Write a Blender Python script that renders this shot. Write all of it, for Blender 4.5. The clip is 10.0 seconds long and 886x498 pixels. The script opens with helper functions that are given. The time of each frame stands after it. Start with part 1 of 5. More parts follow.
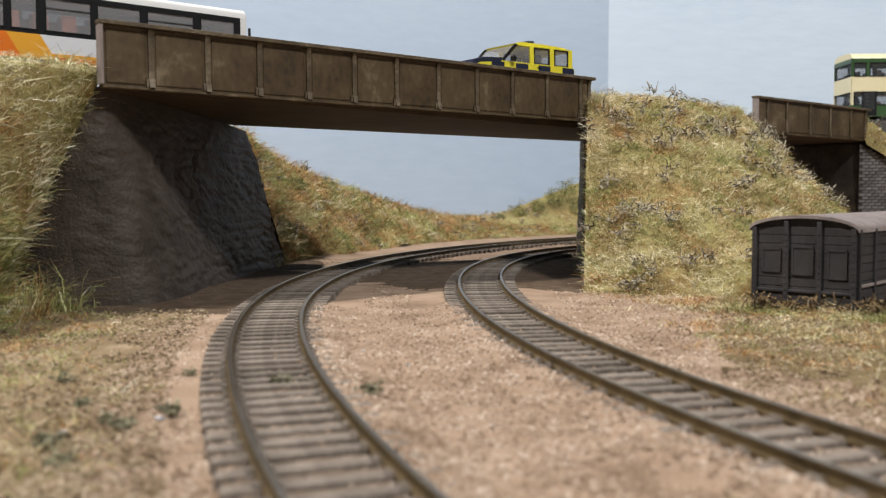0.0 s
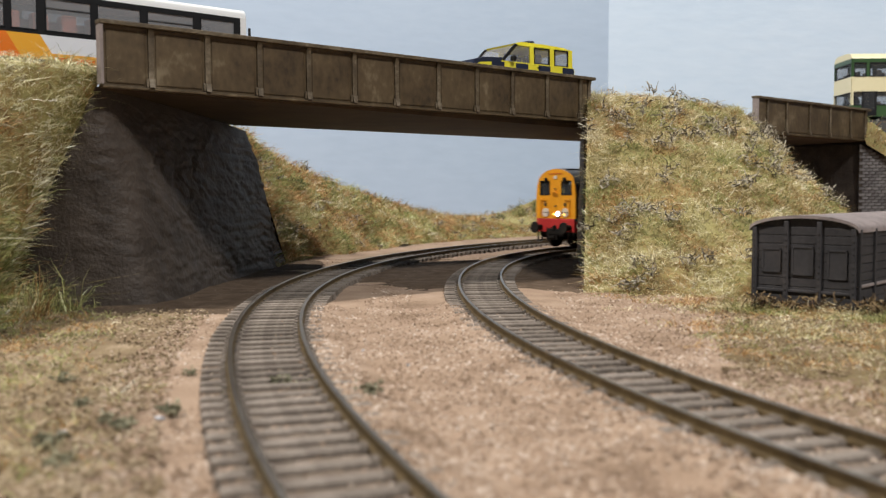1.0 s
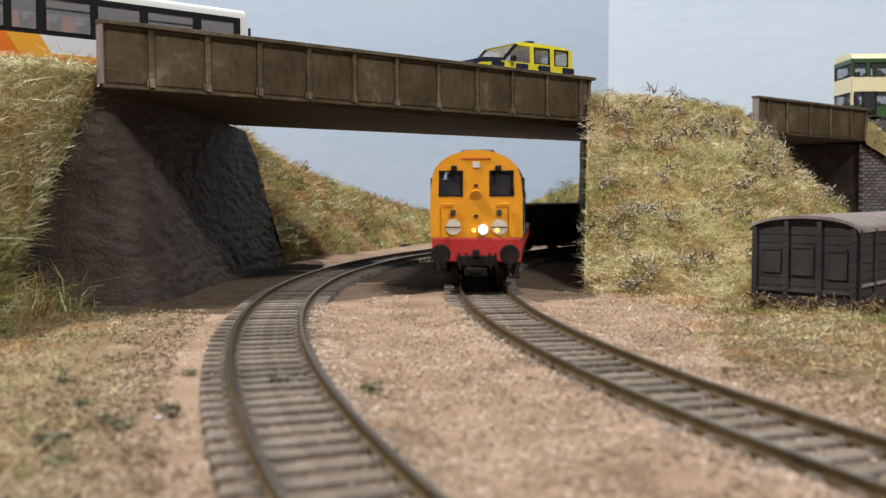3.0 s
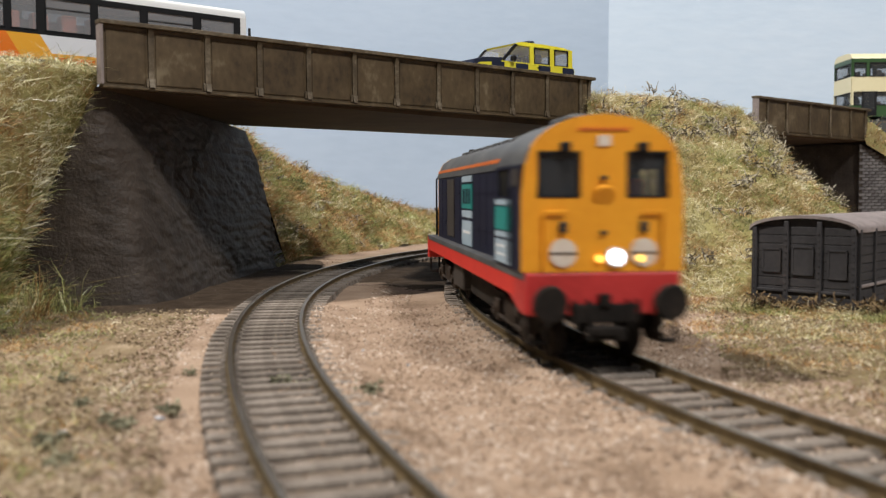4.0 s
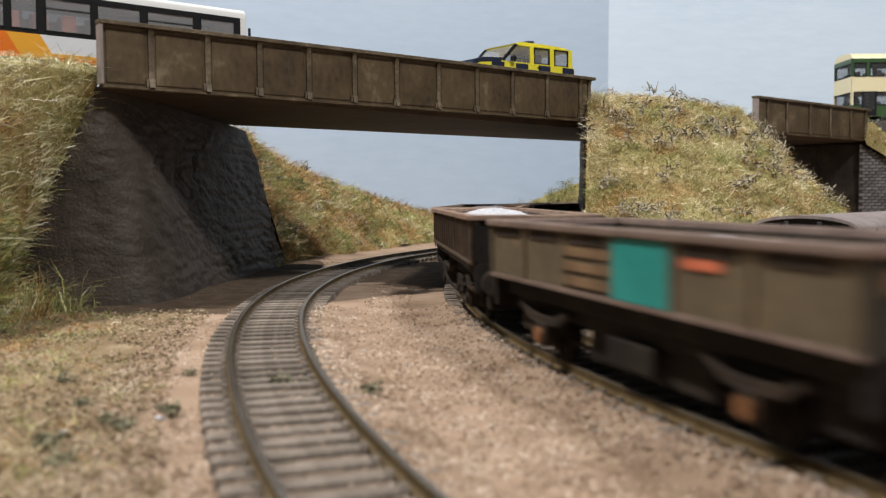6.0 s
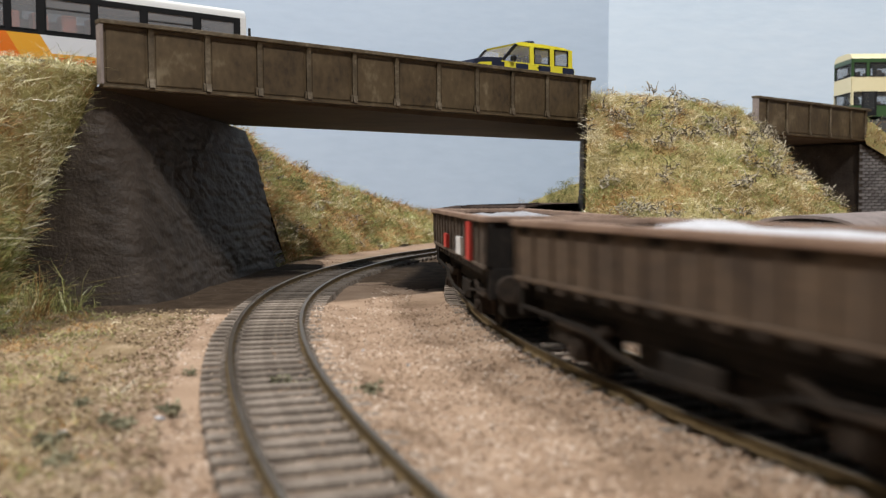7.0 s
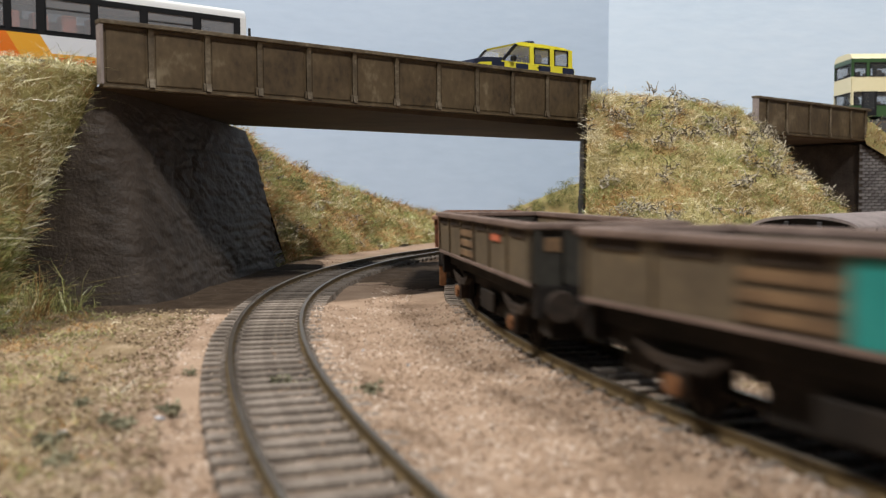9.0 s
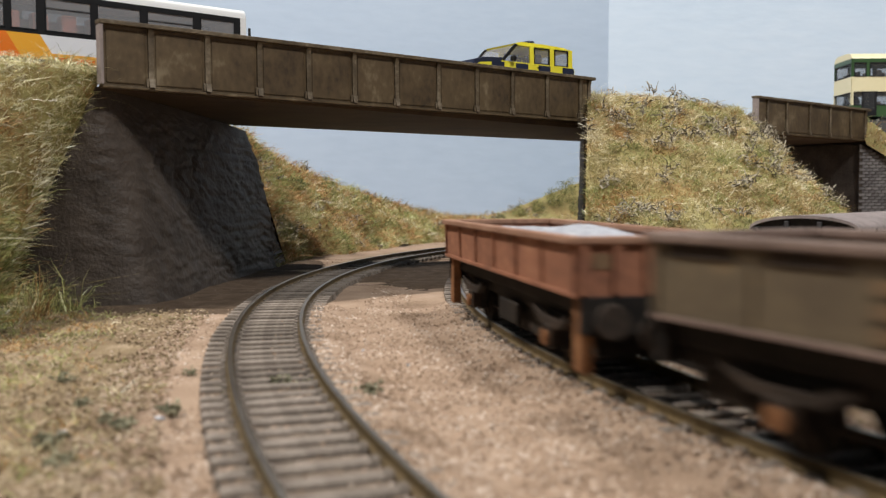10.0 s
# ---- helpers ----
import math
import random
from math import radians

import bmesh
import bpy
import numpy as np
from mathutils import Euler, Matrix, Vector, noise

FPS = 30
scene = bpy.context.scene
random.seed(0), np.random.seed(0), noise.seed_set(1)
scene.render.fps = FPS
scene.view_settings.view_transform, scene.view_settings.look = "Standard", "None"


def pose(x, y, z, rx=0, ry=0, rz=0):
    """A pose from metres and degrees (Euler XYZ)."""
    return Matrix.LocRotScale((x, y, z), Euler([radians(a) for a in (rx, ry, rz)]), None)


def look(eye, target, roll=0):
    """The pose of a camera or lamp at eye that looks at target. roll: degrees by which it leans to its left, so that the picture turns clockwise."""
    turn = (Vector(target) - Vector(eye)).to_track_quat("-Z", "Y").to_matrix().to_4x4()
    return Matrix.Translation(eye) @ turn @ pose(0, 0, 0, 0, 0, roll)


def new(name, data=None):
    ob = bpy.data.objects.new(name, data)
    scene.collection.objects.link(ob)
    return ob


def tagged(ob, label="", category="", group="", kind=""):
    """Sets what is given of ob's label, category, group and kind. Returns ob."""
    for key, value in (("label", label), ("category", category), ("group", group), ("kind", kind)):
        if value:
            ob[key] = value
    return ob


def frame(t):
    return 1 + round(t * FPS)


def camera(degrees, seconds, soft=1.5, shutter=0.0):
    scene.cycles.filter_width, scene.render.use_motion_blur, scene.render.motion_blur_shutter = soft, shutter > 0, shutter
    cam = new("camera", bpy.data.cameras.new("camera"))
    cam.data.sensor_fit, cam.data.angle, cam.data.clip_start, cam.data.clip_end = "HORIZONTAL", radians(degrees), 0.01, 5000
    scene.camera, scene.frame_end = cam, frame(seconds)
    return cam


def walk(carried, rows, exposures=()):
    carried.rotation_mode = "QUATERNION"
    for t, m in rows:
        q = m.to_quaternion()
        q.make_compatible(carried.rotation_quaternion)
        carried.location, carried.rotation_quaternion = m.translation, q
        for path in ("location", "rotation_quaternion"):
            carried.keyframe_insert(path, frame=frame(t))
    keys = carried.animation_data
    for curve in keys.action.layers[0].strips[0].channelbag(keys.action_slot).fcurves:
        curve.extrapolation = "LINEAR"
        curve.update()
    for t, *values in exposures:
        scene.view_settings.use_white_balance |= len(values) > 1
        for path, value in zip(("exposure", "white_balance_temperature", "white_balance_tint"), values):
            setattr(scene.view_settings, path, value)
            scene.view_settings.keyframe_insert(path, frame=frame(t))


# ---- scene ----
cam = camera(50.75, 10.0, soft=1.3, shutter=0.8)
EYE = pose(0, 0, 0.0388, 86.65, 0, 0) @ pose(0, 0, 0, 0, 0, -0.19)
walk(cam, [(0, EYE), (10, EYE)], exposures=[(0, 0.0), (10, 0.0)])
cam.data.dof.use_dof = True
cam.data.dof.focus_distance, cam.data.dof.aperture_fstop = 0.42, 27

# ---- light: a model railway indoors, a ceiling spot, the room's window side and an added overhead fill ----
MM = 0.001
world = bpy.data.worlds.new("room_air")
scene.world = world
world.use_nodes = True
world.node_tree.nodes["Background"].inputs[0].default_value = (0.80, 0.88, 1.0, 1)
world.node_tree.nodes["Background"].inputs[1].default_value = 0.105


def lamp(name, eye, target, size, power, colour):
    data = bpy.data.lights.new(name, "AREA")
    data.shape, data.size, data.energy, data.color = "DISK", size, power, colour
    ob = new(name, data)
    ob.matrix_world = look(eye, target)
    return ob


lamp("ceiling_spot", (-0.96, 0.18, 1.62), (0.0, 0.40, 0.0), 0.07, 44.0, (1.0, 0.95, 0.89))
lamp("window_light", (0.95, -1.05, 1.95), (0.0, 0.40, 0.05), 0.4, 48.0, (1.0, 0.98, 0.95))
# wide soft fill added for faces turned to the eye, no known source
lamp("overhead_fill", (0.1, -0.9, 1.7), (0.1, 0.6, 0.0), 0.8, 4.0, (0.95, 0.97, 1.0))


# ---- materials ----
def nodes_of(name):
    m = bpy.data.materials.new(name)
    m.use_nodes = True
    t = m.node_tree
    return m, t, t.nodes["Principled BSDF"], t.nodes, t.links


def surface(name, stops, rough=0.7, scale=300.0, fine=1500.0, bump=0.25, depth=0.0004, metal=0.0, spec=0.5, coat=0.0, rnd=0.0, detail=6.0, stretch=None):
    """stops: colours from dark to light, mixed by coarse and fine noise; scale and fine in waves per metre."""
    m, t, b, n, l = nodes_of(name)
    co = n.new("ShaderNodeTexCoord")
    a, f = n.new("ShaderNodeTexNoise"), n.new("ShaderNodeTexNoise")
    for tex, s, d in ((a, scale, detail), (f, fine, 4.0)):
        tex.inputs["Scale"].default_value, tex.inputs["Detail"].default_value = s, d
        if stretch:
            mp = n.new("ShaderNodeMapping")
            mp.inputs["Scale"].default_value = stretch
            l.new(co.outputs["Object"], mp.inputs["Vector"])
            l.new(mp.outputs[0], tex.inputs["Vector"])
        else:
            l.new(co.outputs["Object"], tex.inputs["Vector"])
    mix = n.new("ShaderNodeMix")
    mix.data_type = "FLOAT"
    mix.inputs[0].default_value = 0.38
    l.new(a.outputs["Fac"], mix.inputs[2])
    l.new(f.outputs["Fac"], mix.inputs[3])
    fac = mix.outputs[0]
    if rnd:
        info, add = n.new("ShaderNodeObjectInfo"), n.new("ShaderNodeMath")
        geo = n.new("ShaderNodeNewGeometry")
        s = n.new("ShaderNodeMath")
        s.operation = "ADD"
        l.new(info.outputs["Random"], s.inputs[0])
        l.new(geo.outputs["Random Per Island"], s.inputs[1])
        fr = n.new("ShaderNodeMath")
        fr.operation = "FRACT"
        l.new(s.outputs[0], fr.inputs[0])
        mm = n.new("ShaderNodeMath")
        mm.operation = "MULTIPLY_ADD"
        l.new(fr.outputs[0], mm.inputs[0])
        mm.inputs[1].default_value = rnd
        mm.inputs[2].default_value = -rnd / 2
        add.operation = "ADD"
        l.new(fac, add.inputs[0])
        l.new(mm.outputs[0], add.inputs[1])
        fac = add.outputs[0]
    ramp = n.new("ShaderNodeValToRGB")
    e = ramp.color_ramp.elements
    while len(e) < len(stops):
        e.new(0.5)
    for i, c in enumerate(stops):
        e[i].position = 0.30 + 0.40 * i / max(1, len(stops) - 1)
        e[i].color = (*c, 1)
    l.new(fac, ramp.inputs[0])
    l.new(ramp.outputs[0], b.inputs["Base Color"])
    b.inputs["Roughness"].default_value, b.inputs["Metallic"].default_value = rough, metal
    b.inputs["Specular IOR Level"].default_value = spec
    b.inputs["Coat Weight"].default_value = coat
    if bump:
        bp = n.new("ShaderNodeBump")
        bp.inputs["Strength"].default_value, bp.inputs["Distance"].default_value = bump, depth
        l.new(f.outputs["Fac"], bp.inputs["Height"])
        l.new(bp.outputs[0], b.inputs["Normal"])
    return m


def glow(name, colour, strength):
    m, t, b, n, l = nodes_of(name)
    b.inputs["Base Color"].default_value = (*colour, 1)
    b.inputs["Emission Color"].default_value, b.inputs["Emission Strength"].default_value = (*colour, 1), strength
    return m


def clear(name, tint, rough=0.05, alpha=0.35):
    m, t, b, n, l = nodes_of(name)
    b.inputs["Base Color"].default_value = (*tint, 1)
    b.inputs["Roughness"].default_value, b.inputs["Alpha"].default_value = rough, alpha
    return m


M_GROUND = surface("ballast_scatter", [(0.15, 0.10, 0.066), (0.285, 0.20, 0.14), (0.345, 0.248, 0.178), (0.44, 0.335, 0.255)], 0.95, 60, 1500, 0.8, 0.0006, spec=0.15)
M_BED = surface("dirty_grey_ballast", [(0.075, 0.057, 0.043), (0.155, 0.118, 0.091), (0.21, 0.163, 0.126), (0.35, 0.29, 0.24)], 0.95, 120, 1100, 0.9, 0.0007, spec=0.15)
M_GRAVEL = surface("gravel_grain", [(0.19, 0.130, 0.088), (0.295, 0.207, 0.145), (0.355, 0.257, 0.185), (0.58, 0.48, 0.40)], 0.9, 60, 900, 0, spec=0.2, rnd=0.42)
M_SLEEPER = surface("weathered_sleeper", [(0.085, 0.070, 0.058), (0.165, 0.138, 0.115), (0.25, 0.212, 0.18)], 0.85, 350, 1800, 0.5, 0.0003, spec=0.2, rnd=0.22)
M_RAIL = surface("rusty_rail_side", [(0.045, 0.029, 0.012), (0.10, 0.068, 0.030), (0.16, 0.11, 0.055)], 0.65, 200, 1500, 0.2, 0.0001, metal=0.1, spec=0.3)
M_RAILTOP = surface("worn_rail_head", [(0.16, 0.13, 0.10), (0.30, 0.27, 0.23)], 0.3, 150, 900, 0.1, 0.00005, metal=0.8)
M_GIRDER = surface("weathered_girder_paint", [(0.020, 0.012, 0.005), (0.060, 0.039, 0.018), (0.092, 0.063, 0.031), (0.18, 0.14, 0.085)], 0.5, 75, 420, 0.35, 0.0002, detail=10, rnd=0.06, stretch=(1.0, 1.0, 0.7))
M_RIB = surface("worn_girder_rib", [(0.033, 0.022, 0.011), (0.094, 0.069, 0.040), (0.22, 0.18, 0.125)], 0.55, 90, 700, 0.3, 0.0002)
M_SOFFIT = surface("dark_timber_soffit", [(0.03, 0.017, 0.007), (0.062, 0.036, 0.016), (0.09, 0.055, 0.026)], 0.75, 60, 600, 0.3, 0.0003)
M_STONE = surface("dark_painted_stone", [(0.029, 0.022, 0.017), (0.058, 0.045, 0.036), (0.090, 0.071, 0.057)], 0.62, 70, 900, 0.7, 0.0007, spec=0.3)
M_BRICKW = surface("grey_embossed_brick", [(0.06, 0.055, 0.055), (0.15, 0.14, 0.14), (0.24, 0.225, 0.22)], 0.8, 150, 900, 0.4, 0.0003, rnd=0.2)
M_SKY = surface("sky_blue_board_paint", [(0.365, 0.455, 0.575), (0.395, 0.487, 0.61), (0.425, 0.517, 0.635)], 0.5, 6, 110, 0.24, 0.0012, spec=0.3, stretch=(0.35, 0.35, 1.0))
M_SKY2 = surface("pale_sky_board_paint", [(0.47, 0.575, 0.70), (0.52, 0.625, 0.745), (0.57, 0.665, 0.775)], 0.5, 5, 120, 0.25, 0.0012, spec=0.3, stretch=(0.3, 0.3, 1.0))
M_ROAD = surface("grey_road_card", [(0.05, 0.05, 0.05), (0.09, 0.09, 0.088)], 0.9, 100, 900, 0.3, 0.0002)
M_EARTH = surface("bank_earth", [(0.11, 0.075, 0.03), (0.26, 0.19, 0.085), (0.27, 0.24, 0.10), (0.42, 0.36, 0.19)], 0.95, 40, 400, 0.8, 0.001, spec=0.1)
M_TURF = surface("olive_brown_turf", [(0.065, 0.043, 0.024), (0.145, 0.102, 0.056), (0.18, 0.138, 0.072), (0.30, 0.22, 0.14)], 0.95, 55, 900, 0.9, 0.0007, spec=0.12)
M_LITTER = surface("brown_ground_litter", [(0.10, 0.068, 0.038), (0.20, 0.142, 0.088), (0.25, 0.19, 0.115), (0.38, 0.29, 0.20)], 0.95, 65, 900, 0.9, 0.0007, spec=0.12)
M_CRUMB = surface("brown_litter_crumb", [(0.09, 0.062, 0.034), (0.20, 0.145, 0.090), (0.26, 0.20, 0.12), (0.44, 0.35, 0.25)], 0.95, 60, 900, 0, spec=0.12, rnd=0.5)
M_SOIL = surface("shaded_brown_soil", [(0.050, 0.034, 0.022), (0.10, 0.070, 0.048), (0.15, 0.108, 0.076)], 0.95, 150, 1300, 0.9, 0.0006, spec=0.12)
M_GRASS = surface("static_grass_straw", [(0.20, 0.16, 0.055), (0.46, 0.385, 0.17), (0.66, 0.56, 0.32), (0.90, 0.84, 0.66)], 0.36, 38, 260, 0, spec=0.7, rnd=0.34)
# paler copy of the straw, with strong light put into its colour
M_GRASSP = surface("static_grass_lit_pale_straw", [(0.36, 0.33, 0.13), (0.62, 0.57, 0.30), (0.78, 0.72, 0.47), (0.92, 0.88, 0.72)], 0.36, 38, 260, 0, spec=0.7, rnd=0.34)
M_GRASSO = surface("static_grass_orange_brown", [(0.14, 0.07, 0.02), (0.34, 0.175, 0.055), (0.48, 0.27, 0.10), (0.64, 0.45, 0.22)], 0.5, 38, 260, 0, spec=0.5, rnd=0.34)
M_GRASSG = surface("static_grass_green", [(0.07, 0.085, 0.02), (0.19, 0.21, 0.05), (0.36, 0.37, 0.12), (0.60, 0.56, 0.28)], 0.45, 38, 260, 0, spec=0.6, rnd=0.34)
M_TWIG = surface("grey_lichen_twig", [(0.07, 0.055, 0.036), (0.20, 0.17, 0.125), (0.46, 0.42, 0.34)], 0.75, 200, 900, 0, spec=0.3, rnd=0.6)
M_RUSTTWIG = surface("dark_brown_twig", [(0.035, 0.024, 0.014), (0.10, 0.066, 0.035), (0.24, 0.17, 0.09)], 0.85, 200, 900, 0, spec=0.2, rnd=0.6)
M_MOSS = surface("dark_green_foam", [(0.085, 0.082, 0.048), (0.19, 0.18, 0.11), (0.33, 0.31, 0.21)], 0.95, 500, 2500, 0.8, 0.0004, rnd=0.45)
M_BLUE = surface("loco_dark_blue", [(0.006, 0.007, 0.018), (0.010, 0.011, 0.028), (0.016, 0.017, 0.034)], 0.6, 60, 500, 0.05, 0.0001, spec=0.22)
M_YELLOW = surface("loco_warning_yellow", [(0.74, 0.29, 0.012), (0.80, 0.335, 0.016), (0.84, 0.37, 0.022)], 0.42, 60, 500, 0.05, 0.0001)
M_RED = surface("loco_red", [(0.50, 0.020, 0.012), (0.62, 0.030, 0.020), (0.66, 0.05, 0.03)], 0.5, 60, 500, 0.05, 0.0001)
M_BEAM = surface("dirty_red_beam", [(0.36, 0.018, 0.016), (0.48, 0.028, 0.026), (0.54, 0.045, 0.04)], 0.5, 60, 500, 0.05, 0.0001)
M_ROOF = surface("dusty_grey_roof", [(0.045, 0.046, 0.049), (0.085, 0.087, 0.090), (0.145, 0.143, 0.138)], 0.5, 70, 600, 0.1, 0.0001, spec=0.3)
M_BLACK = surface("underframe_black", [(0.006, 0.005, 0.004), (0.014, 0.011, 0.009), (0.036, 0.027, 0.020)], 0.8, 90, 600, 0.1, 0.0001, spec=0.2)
M_DUST = surface("brake_dust_brown", [(0.012, 0.009, 0.007), (0.030, 0.021, 0.015), (0.062, 0.042, 0.029)], 0.85, 120, 700, 0.1, 0.0001, spec=0.25)
M_GRILLE = surface("brown_grille", [(0.018, 0.014, 0.011), (0.036, 0.028, 0.022), (0.056, 0.043, 0.033)], 0.7, 120, 900, 0.2, 0.0001)
M_TEAL = surface("teal_panel", [(0.008, 0.17, 0.16), (0.014, 0.23, 0.21), (0.03, 0.28, 0.25)], 0.5, 70, 700, 0.05, 0.0001)
M_PALE = surface("pale_blue_panel", [(0.26, 0.34, 0.41), (0.34, 0.43, 0.50), (0.40, 0.49, 0.56)], 0.55, 70, 600, 0.05, 0.0001)
M_BUSH = surface("dark_green_bush_foam", [(0.035, 0.045, 0.015), (0.10, 0.12, 0.035), (0.22, 0.22, 0.07), (0.38, 0.34, 0.13)], 0.8, 60, 500, 0, rnd=0.45)
M_WHITE = surface("white_paint", [(0.62, 0.62, 0.62), (0.74, 0.74, 0.74), (0.80, 0.80, 0.80)], 0.45, 80, 600, 0.05, 0.0001)
M_ORANGE = surface("orange_stripe", [(0.60, 0.13, 0.02), (0.72, 0.18, 0.03)], 0.5, 90, 600, 0.05, 0.0001)
M_GLASS = clear("tinted_glazing", (0.10, 0.105, 0.11), 0.10, 0.26)
M_CLEAR = clear("clear_glazing", (0.10, 0.105, 0.11), 0.08, 0.22)
# grey tint stands in for reflections and the lit inside of the panes
M_BUSGLASS = clear("lit_grey_glazing", (0.30, 0.30, 0.31), 0.12, 0.45)
M_LAMP = glow("white_headlight", (0.80, 0.88, 1.0), 7.0)
M_AMBER = glow("amber_marker_light", (1.0, 0.58, 0.10), 2.2)
M_DISC = surface("white_marker_disc", [(0.60, 0.50, 0.40), (0.75, 0.68, 0.60)], 0.4, 200, 900, 0)
M_OLIVE = surface("faded_olive_wagon", [(0.036, 0.024, 0.014), (0.082, 0.060, 0.036), (0.118, 0.088, 0.051), (0.20, 0.125, 0.06)], 0.75, 45, 420, 0.2, 0.0002, detail=10)
M_WBROWN = surface("dirty_brown_wagon", [(0.030, 0.022, 0.017), (0.070, 0.051, 0.038), (0.105, 0.077, 0.056), (0.16, 0.115, 0.078)], 0.8, 55, 500, 0.15, 0.0002, detail=9)
M_WTAN = surface("tan_rust_wagon", [(0.028, 0.018, 0.012), (0.060, 0.039, 0.025), (0.088, 0.058, 0.036), (0.14, 0.092, 0.056)], 0.8, 55, 500, 0.15, 0.0002, detail=9)
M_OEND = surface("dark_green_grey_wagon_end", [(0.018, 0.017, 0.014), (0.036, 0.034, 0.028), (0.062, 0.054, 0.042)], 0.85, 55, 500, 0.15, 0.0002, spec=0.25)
M_FADED = surface("faded_ochre_bar", [(0.085, 0.050, 0.026), (0.165, 0.098, 0.048), (0.24, 0.15, 0.075)], 0.85, 120, 700, 0.1, 0.0001)
M_MARK = surface("worn_orange_red_mark", [(0.30, 0.075, 0.035), (0.52, 0.13, 0.06), (0.62, 0.20, 0.11)], 0.7, 160, 800, 0.1, 0.0001)
M_WRIM = surface("worn_brown_top_rim", [(0.12, 0.075, 0.052), (0.22, 0.145, 0.105), (0.34, 0.24, 0.18)], 0.7, 80, 600, 0.1, 0.0001)
M_GRIM = surface("greyed_brown_top_rim", [(0.085, 0.056, 0.044), (0.15, 0.104, 0.084), (0.23, 0.165, 0.135)], 0.7, 80, 600, 0.1, 0.0001)
M_RUSTRIM = surface("rust_worn_rim", [(0.13, 0.062, 0.036), (0.25, 0.13, 0.08), (0.36, 0.21, 0.14)], 0.75, 80, 600, 0.1, 0.0001)
M_WRUST = surface("rust_red_wagon", [(0.085, 0.034, 0.018), (0.20, 0.080, 0.042), (0.285, 0.118, 0.062), (0.38, 0.19, 0.11)], 0.8, 60, 500, 0.2, 0.0002, detail=10)
M_LOAD = surface("white_stone_load", [(0.20, 0.21, 0.235), (0.36, 0.37, 0.405), (0.56, 0.57, 0.61)], 0.9, 700, 1800, 0.6, 0.0005, rnd=0.2)
M_BOX = surface("wagon_inside_brown", [(0.08, 0.05, 0.036), (0.17, 0.105, 0.078), (0.25, 0.16, 0.12)], 0.85, 80, 600, 0.1, 0.0001)
M_RUSTBOX = surface("rusty_axlebox", [(0.11, 0.05, 0.022), (0.21, 0.095, 0.042), (0.32, 0.16, 0.075)], 0.85, 200, 900, 0.1, 0.0001, spec=0.2)
M_WRED = surface("red_wagon_panel", [(0.38, 0.025, 0.02), (0.52, 0.045, 0.035), (0.60, 0.08, 0.06)], 0.6, 80, 600, 0.05, 0.0001)
M_VAN = surface("charcoal_van_paint", [(0.013, 0.012, 0.014), (0.028, 0.026, 0.028), (0.048, 0.042, 0.042)], 0.75, 70, 700, 0.15, 0.0002)
M_VANROOF = surface("dusty_mauve_roof", [(0.14, 0.115, 0.11), (0.24, 0.20, 0.19), (0.32, 0.275, 0.265)], 0.7, 50, 500, 0.1, 0.0001)
M_RUST = surface("orange_rust", [(0.12, 0.045, 0.02), (0.24, 0.10, 0.05), (0.34, 0.16, 0.08)], 0.9, 120, 900, 0.2, 0.0001)
M_CARY = surface("car_bright_yellow", [(0.70, 0.62, 0.03), (0.78, 0.70, 0.045), (0.82, 0.74, 0.07)], 0.3, 40, 300, 0.0, coat=0.4)
M_CARB = surface("car_dark_blue", [(0.012, 0.016, 0.035), (0.022, 0.028, 0.055)], 0.3, 40, 300, 0.0, coat=0.4)
M_TRIM = surface("black_trim", [(0.006, 0.006, 0.007), (0.014, 0.014, 0.015)], 0.6, 100, 700, 0.0, spec=0.2)
M_BUSW = surface("bus_white", [(0.80, 0.80, 0.79), (0.85, 0.85, 0.84)], 0.3, 30, 300, 0.0, coat=0.3)
M_BUSG = surface("bus_pale_grey", [(0.76, 0.76, 0.78), (0.82, 0.82, 0.84)], 0.3, 30, 300, 0.0, coat=0.3)
M_BUSO = surface("bus_orange", [(0.80, 0.17, 0.015), (0.85, 0.21, 0.02)], 0.3, 30, 300, 0.0, coat=0.3)
M_BUSA = surface("bus_amber", [(0.85, 0.38, 0.03), (0.88, 0.43, 0.045)], 0.3, 30, 300, 0.0, coat=0.3)
M_SEAT = surface("bus_orange_seat", [(0.50, 0.14, 0.07), (0.62, 0.20, 0.11)], 0.7, 100, 500, 0.0)
M_CREAM = surface("bus_cream", [(0.72, 0.66, 0.42), (0.78, 0.72, 0.48)], 0.35, 30, 300, 0.0, coat=0.3)
M_GREEN = surface("bus_green", [(0.030, 0.075, 0.025), (0.045, 0.10, 0.035)], 0.35, 30, 300, 0.0, coat=0.3)


# ---- building helpers: shapes are given in millimetres ----
def part(name, bm, material, parent=None, label=""):
    """Link a bmesh, in millimetres, as one mesh object under a thing or a part."""
    me = bpy.data.meshes.new(name)
    bmesh.ops.scale(bm, vec=(MM, MM, MM), verts=bm.verts)
    bmesh.ops.recalc_face_normals(bm, faces=bm.faces)
    bm.to_mesh(me)
    bm.free()
    me.materials.append(material)
    ob = new(name, me)
    if parent is not None:
        ob.parent = parent
    if label:
        ob["label"] = label
    return ob


def solid(name, verts, faces, material, parent=None, label="", smooth=False):
    me = bpy.data.meshes.new(name)
    me.from_pydata([(x * MM, y * MM, z * MM) for x, y, z in verts], [], faces)
    me.materials.append(material)
    if smooth:
        me.polygons.foreach_set("use_smooth", [True] * len(me.polygons))
    me.update()
    ob = new(name, me)
    if parent is not None:
        ob.parent = parent
    if label:
        ob["label"] = label
    return ob


